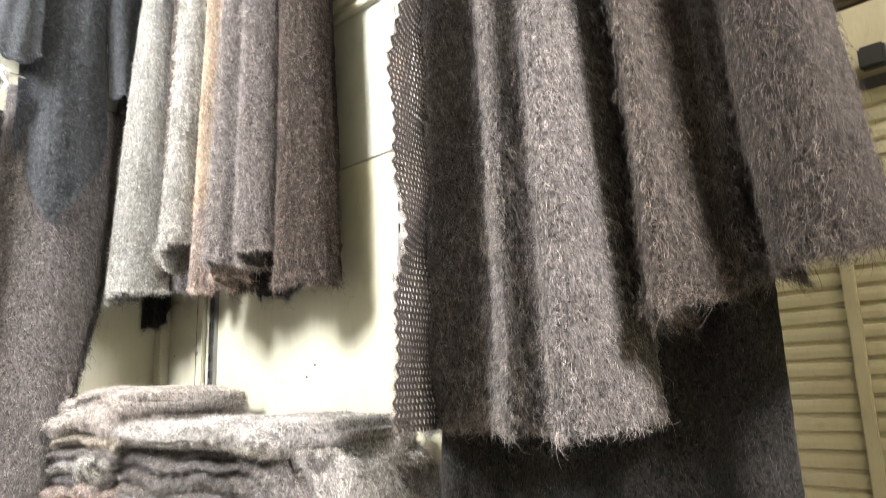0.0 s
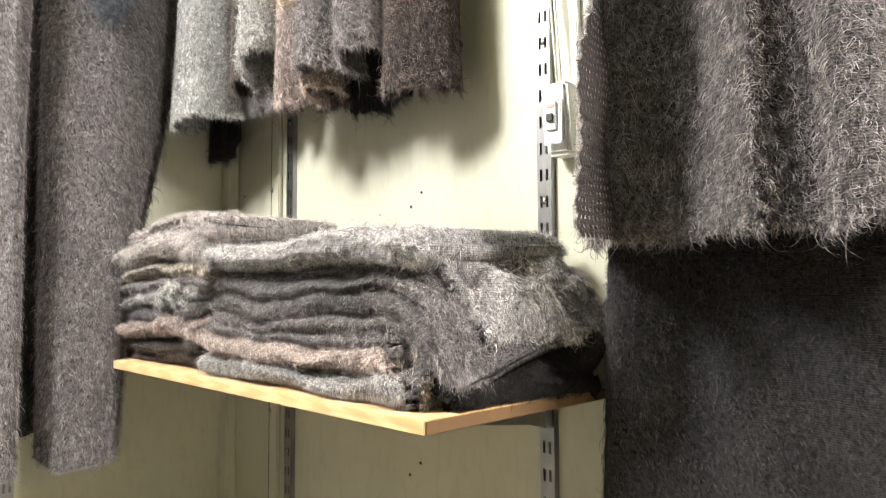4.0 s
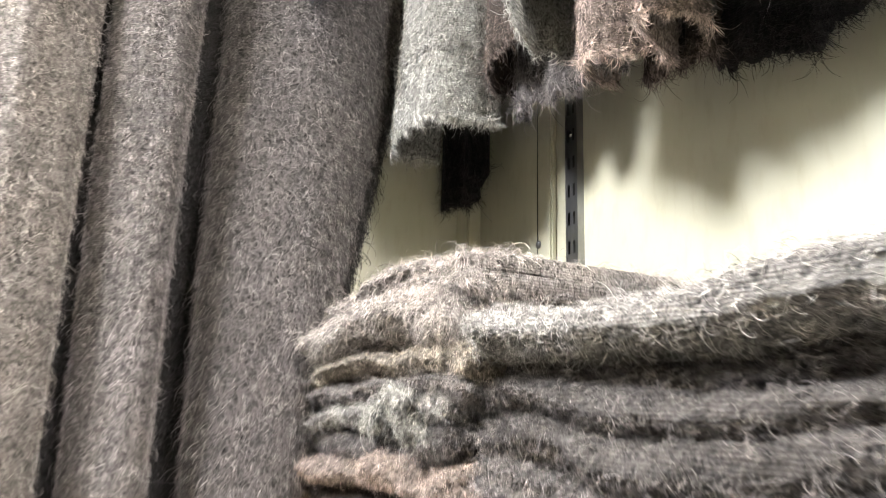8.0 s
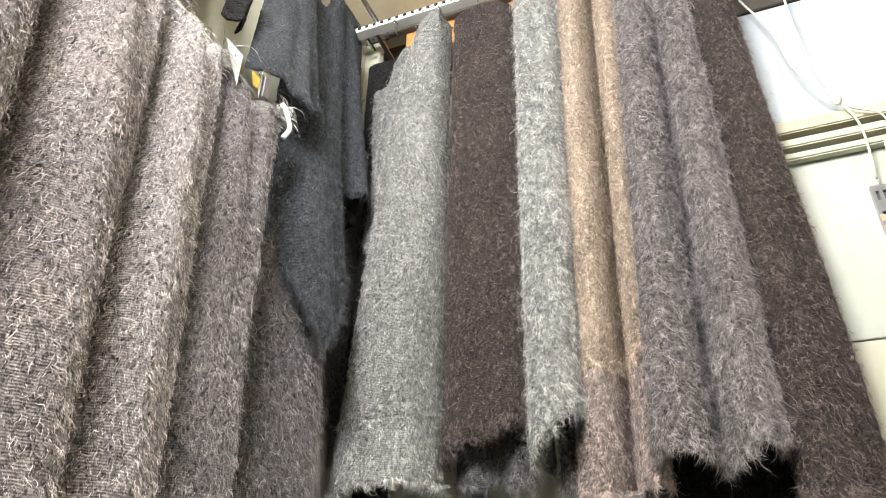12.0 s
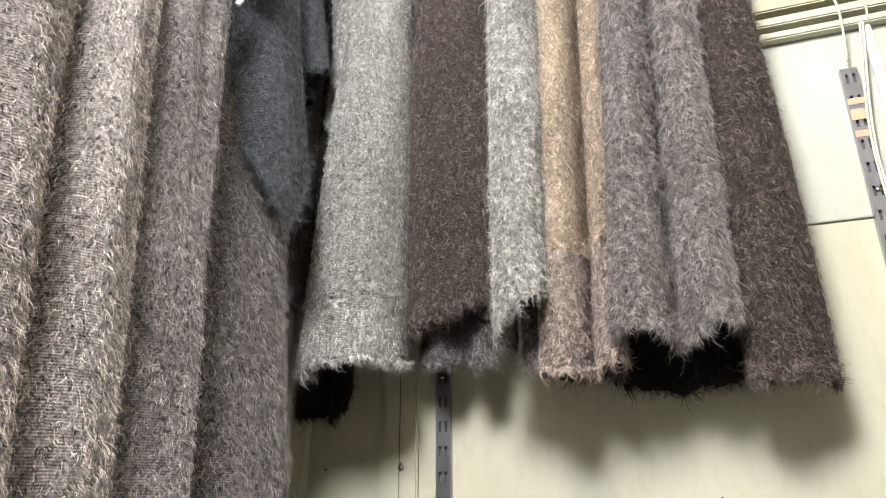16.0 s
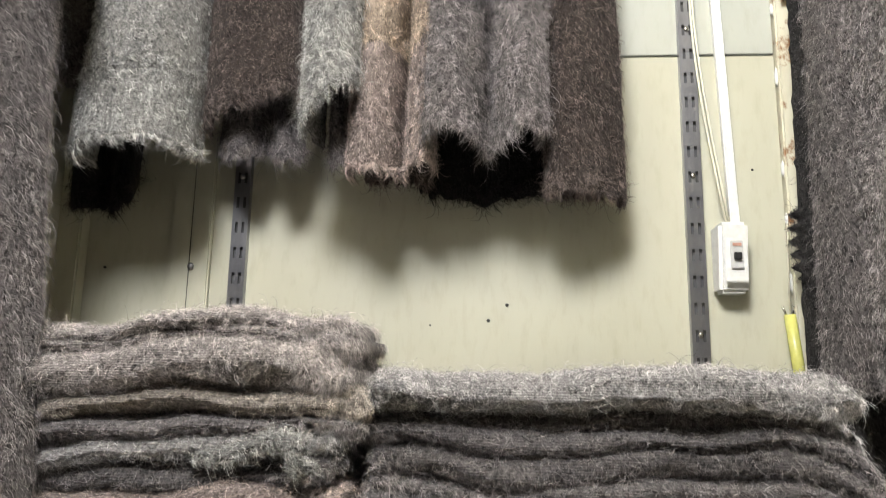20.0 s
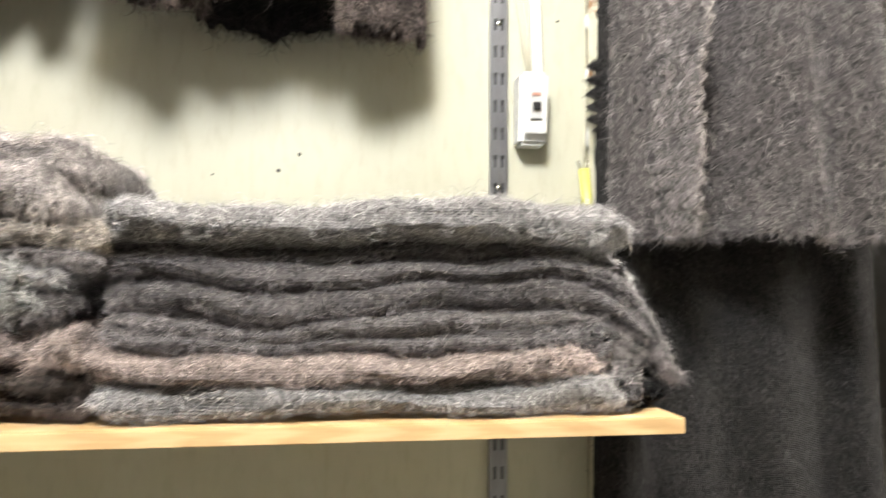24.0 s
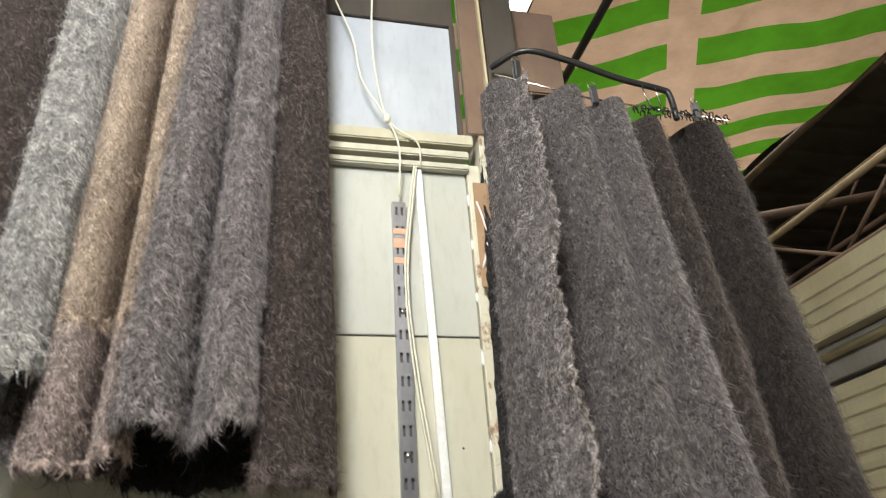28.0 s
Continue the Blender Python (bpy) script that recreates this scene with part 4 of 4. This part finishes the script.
# ---- scarves over the rod at the back wall ----
def scarf(seed, front, back, label, border=None, pleats=(0, 0.0), ease=1.0, extra=None):
    """front, back: (top curve, bottom curve, z of the lower edge, yarn, nap length)."""
    rng = np.random.default_rng(seed)
    root = empty("hanging_scarf", (0, 0, 0))
    for nm, spec in (("front_panel", front), ("back_panel", back)):
        if not spec:
            continue
        top, bot, zb, mt, ln = spec
        p = hang(top, bot, 2.93, zb, 76, 120, rng, 0.004, 0.0042, ease if nm == "front_panel" else 1.0, pleats=pleats if nm == "front_panel" else (2, 0.010))
        if border and nm == "front_panel":
            cut = int(120 * (2.93 - border[0]) / (2.93 - np.mean(zb)))
            sheet("lower_border", p[cut:], 0.005, border[1], root, rng, 150000, 0.013, 0.5, 0.024)
            p = p[:cut + 1]
        sheet(nm, p, 0.005, mt, root, rng, 150000 if nm == "front_panel" else 60000, ln, 0.5, 0.028)
    if extra:
        top, bot, zt, zb, mt = extra
        sheet("turned_corner", hang(top, bot, zt, zb, 30, 50, rng, 0.006, 0.004), 0.005, mt, root, rng, 90000, 0.016, 0.5, 0.02)
    return tagged(root, label, "scarf", "scarves hanging at the back wall")


scarf(1, ([(-0.085, -0.13), (-0.075, -0.18), (-0.05, -0.205), (-0.025, -0.20), (-0.012, -0.14)], [(-0.205, -0.14), (-0.212, -0.20), (-0.175, -0.245), (-0.11, -0.252), (-0.05, -0.235), (-0.022, -0.19), (-0.028, -0.13)], [1.775, 1.77, 1.785, 1.78, 1.785], PALE, 0.012),
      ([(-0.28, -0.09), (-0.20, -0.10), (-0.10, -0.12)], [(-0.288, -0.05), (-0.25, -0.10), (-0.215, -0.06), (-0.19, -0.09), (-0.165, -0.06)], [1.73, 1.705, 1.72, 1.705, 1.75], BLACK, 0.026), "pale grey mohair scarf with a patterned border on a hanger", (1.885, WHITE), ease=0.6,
      extra=([(-0.255, -0.09), (-0.20, -0.13), (-0.14, -0.17), (-0.11, -0.15)], [(-0.235, -0.10), (-0.20, -0.15), (-0.17, -0.12), (-0.13, -0.16)], [2.83, 2.80, 2.86, 2.90], [2.36, 2.28, 2.20, 2.15], PALE))
scarf(2, ([(-0.005, -0.12), (0.005, -0.165), (0.075, -0.185), (0.14, -0.165), (0.15, -0.12)], [(-0.03, -0.10), (-0.022, -0.15), (0.03, -0.185), (0.10, -0.19), (0.145, -0.165), (0.15, -0.11)], [1.835, 1.835, 1.86, 1.875, 1.87], CHAR, 0.013),
      ([(0.0, -0.11), (0.14, -0.11)], [(-0.025, -0.09), (0.03, -0.13), (0.07, -0.10), (0.11, -0.13), (0.14, -0.09)], [1.80, 1.785, 1.80, 1.78, 1.80], DUSK, 0.032), "dark brown mohair scarf with a bluish grey underside")
scarf(3, ([(0.165, -0.14), (0.165, -0.19), (0.195, -0.215), (0.222, -0.185), (0.24, -0.21), (0.266, -0.18), (0.262, -0.13)], [(0.175, -0.14), (0.163, -0.205), (0.182, -0.255), (0.212, -0.268), (0.238, -0.235), (0.243, -0.18), (0.225, -0.15)], [1.80, 1.81, 1.85, 1.875, 1.88], WHITE, 0.022),
      ([(0.17, -0.12), (0.25, -0.12)], [(0.185, -0.14), (0.215, -0.17), (0.25, -0.13)], [1.77, 1.76], GREY, 0.024), "narrow whitish shaggy mohair scarf", ease=0.7)
scarf(4, ([(0.262, -0.12), (0.268, -0.175), (0.302, -0.205), (0.325, -0.17), (0.338, -0.105), (0.350, -0.17), (0.368, -0.203), (0.398, -0.175), (0.402, -0.12)], [(0.225, -0.12), (0.228, -0.18), (0.265, -0.210), (0.292, -0.18), (0.304, -0.110), (0.318, -0.18), (0.340, -0.207), (0.36, -0.17), (0.358, -0.11)], [1.755, 1.75, 1.755, 1.765, 1.775], BEIGE, 0.008),
      ([(0.27, -0.11), (0.39, -0.11)], [(0.24, -0.10), (0.35, -0.09)], 1.75, CHAR, 0.014), "beige knitted mohair scarf with a taupe lower border", (1.955, ROSE))
scarf(5, ([(0.41, -0.11), (0.402, -0.17), (0.432, -0.215), (0.462, -0.195), (0.474, -0.13), (0.487, -0.20), (0.512, -0.215), (0.535, -0.175), (0.53, -0.11)], [(0.352, -0.10), (0.335, -0.17), (0.370, -0.232), (0.422, -0.205), (0.444, -0.125), (0.465, -0.195), (0.50, -0.228), (0.532, -0.18), (0.522, -0.11)], [1.79, 1.80, 1.80, 1.785, 1.79, 1.805, 1.81], SMOKE, 0.024),
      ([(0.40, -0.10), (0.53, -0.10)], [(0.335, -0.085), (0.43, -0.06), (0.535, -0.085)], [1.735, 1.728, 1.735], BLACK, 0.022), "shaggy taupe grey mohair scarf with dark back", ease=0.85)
scarf(6, ([(0.538, -0.12), (0.545, -0.165), (0.585, -0.18), (0.622, -0.15), (0.628, -0.10)], [(0.53, -0.10), (0.535, -0.15), (0.575, -0.165), (0.62, -0.14), (0.655, -0.105), (0.658, -0.07)], [1.725, 1.72, 1.72, 1.718], CHAR, 0.014),
      ([(0.55, -0.09), (0.62, -0.09)], [(0.54, -0.07), (0.64, -0.05)], 1.735, CHAR, 0.013), "dark brown mohair scarf")


# ---- shawls along the left wall ----
def shawl(name, seed, top, bot, zt, zb, mt, ln, label, group, fringe=0.02, nu=84, nv=120, sway=0.008, dens=55000, jag=0.003, ease=1.0, pleats=(0, 0.0), tufts=False, rim=False):
    rng = np.random.default_rng(seed)
    p = hang(top, bot, zt, zb, nu, nv, rng, sway, jag, ease, pleats=pleats)
    ob = sheet(name, p, 0.005, mt, None, rng, dens, ln, 0.85, fringe)
    if rim:
        nap(ob, p[:, -6:], grid_normals(p)[:, -6:] + np.array([0, 0.6, 0]), 9000, 0.03, 0.3, INK[1], rng, 0.0003, "dark_rim", lift=1.0)
    if tufts:
        for k in (0, nu - 5):
            nap(ob, p[:, k:k + 5], np.zeros_like(p[:, k:k + 5]) + np.array([0.5, 0, 0.5]), 260, 0.045, 0.3, WHITE[1], rng, 0.0003, "white_tassel", (0.0, 0.02), 0.9)
    return tagged(ob, label, "shawl", group)


GL, GR = "shawls hanging along the side wall", "shawls hanging at the front post"
# pinned to the cord: curves run from the aisle towards the back wall
shawl("hanging_shawl", 11, [(-0.31, -0.50), (-0.27, -0.505), (-0.245, -0.47), (-0.24, -0.40), (-0.245, -0.33), (-0.265, -0.24), (-0.29, -0.15), (-0.31, -0.07)], [(-0.26, -0.515), (-0.16, -0.515), (-0.085, -0.495), (-0.055, -0.455), (-0.052, -0.42), (-0.075, -0.402), (-0.14, -0.395), (-0.22, -0.385)], [2.38, 2.36, 2.38], [0.985, 0.99, 1.0, 1.005], SLATE, 0.024, "dark grey mohair shawl pinned up by its corner", GL, dens=90000, ease=0.8, rim=True)
shawl("hanging_shawl", 18, [(-0.325, -0.19), (-0.28, -0.16), (-0.25, -0.10)], [(-0.325, -0.17), (-0.285, -0.15), (-0.268, -0.10), (-0.268, -0.06)], 2.62, [1.95, 1.90], DUSK, 0.016, "dark mohair shawl hanging in the wall corner", GL, dens=30000)
shawl("hanging_shawl", 12, [(-0.21, -0.705), (-0.185, -0.685), (-0.17, -0.655), (-0.195, -0.63), (-0.165, -0.60), (-0.17, -0.56), (-0.18, -0.545)], [(-0.25, -0.655), (-0.18, -0.660), (-0.125, -0.645), (-0.095, -0.615), (-0.10, -0.59), (-0.13, -0.57), (-0.18, -0.562), (-0.25, -0.56)], [2.35, 2.33, 2.36], [0.99, 0.985, 0.985], GREY, 0.016, "grey mohair shawl pinned to a cord", GL, dens=100000, ease=0.42, tufts=True)
shawl("hanging_shawl", 13, [(-0.21, -0.835), (-0.185, -0.81), (-0.165, -0.78), (-0.20, -0.755), (-0.165, -0.73), (-0.185, -0.705)], [(-0.25, -0.795), (-0.17, -0.803), (-0.11, -0.795), (-0.068, -0.765), (-0.072, -0.735), (-0.105, -0.705), (-0.15, -0.687), (-0.25, -0.682)], [2.37, 2.335, 2.35], [1.005, 1.0, 0.995], SAND, 0.015, "sandy grey mohair shawl pinned to a cord", GL, dens=100000, ease=0.42, tufts=True)
shawl("hanging_shawl", 14, [(-0.21, -1.00), (-0.18, -0.96), (-0.165, -0.925), (-0.20, -0.89), (-0.165, -0.86), (-0.195, -0.83)], [(-0.25, -0.935), (-0.16, -0.943), (-0.10, -0.925), (-0.058, -0.88), (-0.063, -0.85), (-0.10, -0.825), (-0.15, -0.815), (-0.25, -0.812)], [2.38, 2.34, 2.37], [1.01, 1.0], TAUPE, 0.016, "grey taupe mohair shawl pinned to a cord", GL, dens=90000, ease=0.42, tufts=True)
shawl("hanging_shawl", 15, [(-0.21, -1.36), (-0.16, -1.28), (-0.20, -1.20), (-0.16, -1.12), (-0.19, -1.05), (-0.195, -1.0)], [(-0.25, -1.33), (-0.12, -1.32), (-0.06, -1.28), (-0.055, -1.23), (-0.11, -1.19), (-0.15, -1.165), (-0.10, -1.145), (-0.05, -1.09), (-0.045, -1.02), (-0.075, -0.985), (-0.13, -0.962), (-0.25, -0.955)], [2.38, 2.35, 2.38], 1.0, SAND, 0.016, "pale grey mohair shawl pinned to a cord", GL, dens=60000, ease=0.42)
# added dark sheet: puts the shade of the gaps between shawls into colour
shawl("hanging_shawl", 19, [(-0.30, -1.34), (-0.295, -0.95), (-0.30, -0.44)], [(-0.30, -1.33), (-0.285, -1.1), (-0.30, -0.9), (-0.285, -0.7), (-0.29, -0.53), (-0.30, -0.42)], 2.30, 1.03, INK, 0.016, "dark cloth added behind the shawls for shade in their gaps", GL, dens=25000)
# knotted white tag ends at the pins of the cord
for y, x, z in ((-0.548, -0.172, 2.352),):
    tag = np.random.default_rng(int(-1000 * y))
    knot = tube("tag_ribbon", spline([(x, y, z + 0.02), (x + 0.012, y - 0.006, z), (x + 0.016, y + 0.008, z - 0.03), (x + 0.010, y + 0.002, z - 0.055)], 14), 0.0045, PLASTIC, None, 6)
    nap(knot, np.stack([np.array([[x + 0.006, y - 0.012 + 0.004 * j, z + 0.012 - 0.006 * i] for j in range(6)]) for i in range(6)]), np.zeros((6, 6, 3)) + np.array([0.9, 0, 0.3]), 260, 0.030, 0.4, WHITE[1], tag, 0.0003, "white_threads", lift=0.9)
    tagged(knot, "white ribbon tag with loose threads at a pin", "tag", "ribbon tags on the cord")


pt = empty("paper_tag", (-0.165, -0.690, 2.335))
bm = bmesh.new()
fr = [bm.verts.new(c) for c in ((0.0, -0.028, 0.035), (0.004, 0.012, 0.03), (0.012, 0.004, -0.045), (0.010, -0.016, -0.012))]
bm.faces.new(fr)
bmesh.ops.solidify(bm, geom=bm.faces[:], thickness=0.0012)
part("card", bm, PLASTIC, pt)
tube("pin", [(-0.002, -0.008, 0.045), (0.006, -0.006, 0.01)], 0.0012, CHROME, pt, 6)
yt = empty("paper_tag", (-0.198, -0.590, 2.395))
bm = bmesh.new()
fr = [bm.verts.new(c) for c in ((0.0, -0.022, 0.014), (0.003, 0.020, 0.010), (0.010, 0.016, -0.018), (0.006, -0.020, -0.022))]
bm.faces.new(fr)
bmesh.ops.solidify(bm, geom=bm.faces[:], thickness=0.0012)
part("card", bm, plain("yellow_card", (0.72, 0.52, 0.10), 0.6), yt)
tube("pin", [(-0.002, 0.0, 0.024), (0.006, 0.001, 0.0)], 0.0012, CHROME, yt, 6)
tagged(yt, "small yellow paper tag pinned to the cord", "tag")
tagged(pt, "white paper price tag pinned to a shawl corner", "tag")


def top_with_sleeves(seed, y0, y1, xo, ztop, zneck, body, sleeves, mt, label, zcuff):
    """A knitted top hung by its shoulders: a draped body with a scooped neck, and two short sleeves."""
    rng = np.random.default_rng(seed)
    root = empty("knitted_blouse", (0, 0, 0))
    m = (y0 + y1) / 2
    p = hang([(xo - 0.02, y0), (xo + 0.005, m), (xo - 0.02, y1)], body[0], [ztop - 0.02, ztop, ztop - 0.03, zneck + 0.035, zneck, zneck, zneck + 0.035, ztop - 0.03, ztop, ztop - 0.02], body[1], 70, 90, rng, 0.008, 0.006)
    sheet("body", p, 0.005, mt, root, rng, 90000, 0.016, 0.5, 0.03)
    # back of the neck in charcoal yarn: shade inside the collar put into colour
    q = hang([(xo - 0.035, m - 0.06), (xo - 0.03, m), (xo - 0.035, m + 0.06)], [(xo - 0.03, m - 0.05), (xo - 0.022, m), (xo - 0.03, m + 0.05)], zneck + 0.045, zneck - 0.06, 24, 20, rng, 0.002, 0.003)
    sheet("shaded_collar", q, 0.004, INK, root, rng, 60000, 0.010, 0.5)
    for a, b in sleeves:
        q = hang(a[0], b[0], a[1], b[1], 26, 50, rng, 0.005, 0.005)
        sheet("sleeve", q, 0.005, mt, root, rng, 50000, 0.012, 0.5, 0.012)
    # black sheet at the cuff paints in the shade inside the sleeve
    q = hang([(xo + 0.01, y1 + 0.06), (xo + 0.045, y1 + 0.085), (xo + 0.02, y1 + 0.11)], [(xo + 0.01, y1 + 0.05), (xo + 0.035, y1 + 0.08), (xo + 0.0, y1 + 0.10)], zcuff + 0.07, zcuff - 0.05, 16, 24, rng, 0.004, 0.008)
    sheet("cuff_shade", q, 0.004, BLACK, root, rng, 60000, 0.010, 0.5)
    return tagged(root, label, "blouse", "knitted blouses on the side rods")


top_with_sleeves(16, -0.485, -0.275, -0.25, 3.03, 2.86, ([(-0.215, -0.50), (-0.185, -0.475), (-0.115, -0.418), (-0.135, -0.355), (-0.20, -0.25)], [2.20, 2.11, 1.965, 2.05, 2.22]),
    [((([(-0.275, -0.515), (-0.255, -0.475), (-0.245, -0.445)]), 3.02), ([(-0.23, -0.60), (-0.155, -0.565), (-0.142, -0.515), (-0.155, -0.465)], [2.44, 2.41, 2.385, 2.43])), ((([(-0.275, -0.29), (-0.26, -0.22), (-0.285, -0.13)]), 2.99), ([(-0.21, -0.26), (-0.175, -0.215), (-0.27, -0.11)], [2.37, 2.40, 2.46]))], BLUE, "slate blue knitted mohair blouse hung by its shoulders", 2.40)
top_with_sleeves(17, -0.92, -0.72, -0.25, 2.92, 2.83, ([(-0.25, -0.96), (-0.215, -0.86), (-0.22, -0.80), (-0.25, -0.72)], [2.36, 2.38, 2.37, 2.42]),
    [((([(-0.29, -0.96), (-0.275, -0.92)]), 2.90), ([(-0.27, -1.08), (-0.23, -1.02), (-0.25, -0.97)], [2.60, 2.56])), ((([(-0.275, -0.73), (-0.285, -0.70)]), 2.90), ([(-0.25, -0.69), (-0.235, -0.66), (-0.27, -0.63)], [2.55, 2.56, 2.58]))], PINK, "pinkish beige knitted blouse hung by its shoulders", 2.56)


def lace(seed, edge_a, edge_b, z0, z1, mt, label, period=0.028, tooth=0.012, wisps=6000, fluffy=False):
    """An openwork border panel between two plan points, with real holes and scalloped edges."""
    rng = np.random.default_rng(seed)
    a, b = np.array(edge_a), np.array(edge_b)
    wide = np.linalg.norm(b - a)
    nu, nv = int(wide / 0.0026), int((z1 - z0) / 0.0028)
    u, v = np.meshgrid(np.linspace(0, 1, nu), np.linspace(0, 1, nv))
    z = z1 + (z0 - z1) * v
    saw = np.abs(((z / period) % 1.0) - 0.5) * 2
    lo, hi = tooth * saw, wide - 0.7 * tooth * saw
    s = lo + (hi - lo) * u
    d = (b - a) / wide
    nrm = np.array([-d[1], d[0]])
    wav = 0.010 * np.sin(6.28 * (2.2 * z + 0.4 * u)) * u + 0.006 * np.sin(31 * z + 4 * u)
    p = np.stack([a[0] + d[0] * s + nrm[0] * wav, a[1] + d[1] * s + nrm[1] * wav, z], 2)
    k = np.arange(nu * nv).reshape(nv, nu)
    q = np.stack([k[:-1, :-1], k[1:, :-1], k[1:, 1:], k[:-1, 1:]], 2)
    i, j = np.meshgrid(np.arange(nu - 1), np.arange(nv - 1))
    hole = (((i + 2 * ((j // 4) % 2)) % 4) < 2) & ((j % 4) < 2) & bool(fluffy) & (i > 1) & (i < nu - 3)
    keep = q[~hole]
    o = nu * nv
    n = grid_normals(p)
    verts = np.concatenate([p.reshape(-1, 3), (p - 0.0012 * n).reshape(-1, 3)])
    ob = mesh_from("lace_border", verts, np.concatenate([keep, keep[:, ::-1] + o]), mt[0], None, smooth=False)
    if fluffy:
        ob.data.materials.append(GREY[0])
        pale = np.zeros(2 * len(keep), np.int32)
        pale[slice(0, len(keep)) if n[..., 0].mean() < 0 else slice(len(keep), None)] = 1
        ob.data.polygons.foreach_set("material_index", pale)
    left = n if n[..., 0].mean() < 0 else -n
    if fluffy:
        nap(ob, p, left, 16000, 0.020, 0.85, GREY[1], rng, name="fluffy_side")
    nap(ob, p, -left, wisps // 4, 0.008, 0.4, mt[1], rng)
    for c in (0, nu - 3):
        nap(ob, p[:, c:c + 3], n, wisps // 2, 0.016, 0.1, TAUPE[1] if fluffy and c else mt[1], rng, name="ruffle", lift=1.3)
    return tagged(ob, label, "shawl", GR)


# ---- shawls at the front post ----
lace(25, (0.998, -0.11), (1.040, -0.250), 1.425, 2.50, COCOA, "openwork lace edge of a shawl with scalloped rims", tooth=0.019, fluffy=True)
lace(26, (0.932, -0.062), (0.985, -0.066), 1.60, 1.715, INK, "small dark scalloped lace corner beside the post", 0.022, 0.022, 2600)
shawl("hanging_shawl", 21, [(0.99, -0.06), (1.0, -0.12), (1.035, -0.14), (1.06, -0.105), (1.085, -0.09), (1.12, -0.115), (1.155, -0.168), (1.18, -0.163), (1.20, -0.125), (1.225, -0.13), (1.255, -0.175), (1.285, -0.165), (1.31, -0.10), (1.315, 0.0)], [(0.955, -0.085), (0.965, -0.125), (1.01, -0.14), (1.05, -0.11), (1.09, -0.095), (1.135, -0.12), (1.19, -0.19), (1.235, -0.228), (1.265, -0.192), (1.295, -0.185), (1.33, -0.238), (1.364, -0.215), (1.375, -0.13), (1.365, -0.02)], [2.58, 2.56, 2.54, 2.52, 2.51], [1.425, 1.425, 1.43, 1.425, 1.435], HAZE, 0.023, "fluffy taupe grey mohair shawl clipped to a wire", GR, 0.026, 190, 150, 0.004, 105000, ease=1.1)
shawl("hanging_shawl", 22, [(1.325, 0.02), (1.33, -0.08), (1.35, -0.13), (1.375, -0.14), (1.395, -0.10), (1.415, -0.06), (1.44, -0.05), (1.445, 0.03)], [(1.395, 0.03), (1.40, -0.06), (1.42, -0.13), (1.445, -0.15), (1.468, -0.115), (1.49, -0.06), (1.515, -0.045), (1.52, 0.02)], [2.51, 2.50], [1.57, 1.575, 1.60, 1.625], UMBER, 0.026, "brownish taupe mohair shawl clipped to a wire", GR, 0.034, dens=80000, ease=0.75)
shawl("hanging_shawl", 23, [(1.45, 0.02), (1.455, -0.07), (1.48, -0.13), (1.52, -0.14), (1.555, -0.11), (1.565, -0.04), (1.56, 0.02)], [(1.548, 0.04), (1.555, -0.04), (1.58, -0.095), (1.62, -0.115), (1.655, -0.10), (1.676, -0.05), (1.672, 0.04)], [2.51, 2.50], [1.62, 1.63, 1.64], EARTH, 0.024, "dark brown mohair shawl with a crocheted rim", GR, 0.03, dens=80000, ease=0.75)
shawl("hanging_shawl", 24, [(0.995, -0.02), (1.2, 0.05), (1.5, 0.06)], [(0.925, -0.075), (0.96, -0.115), (1.0, -0.08), (1.05, -0.03), (1.12, -0.04), (1.20, -0.02), (1.30, -0.05), (1.40, 0.0), (1.47, -0.02), (1.525, 0.03)], 2.46, 0.55, INK, 0.016, "long charcoal mohair shawl hanging behind others", GR, 0.02, 100, 160, 0.006, 45000, ease=0.6)
# crocheted rims with loops along the upper edges
rims = empty("crochet_rim")
for k in range(34):
    x = 1.33 + 0.007 * k
    y = -0.135 + 0.012 * math.sin(2.3 * k)
    z = 2.512 - 0.02 * (x - 1.33) + 0.004 * math.sin(1.9 * k)
    tube("loop", [(x + 0.006 * math.cos(a), y + 0.003 * math.sin(3 * a + k), z + 0.008 + 0.009 * math.sin(a)) for a in np.linspace(-0.6, 3.8, 9)], 0.0016, INK[0], rims, 5)
tagged(rims, "dark crocheted loops along a shawl's upper rim", "trim", GR)
# bundle low against the wall
bl = blanket("folded_blanket", -0.32, 0.0, -0.34, -0.03, 0.0, 0.70, BLACK, 77, 6, label="dark mohair bundle standing on the floor by the wall", dens=20000)
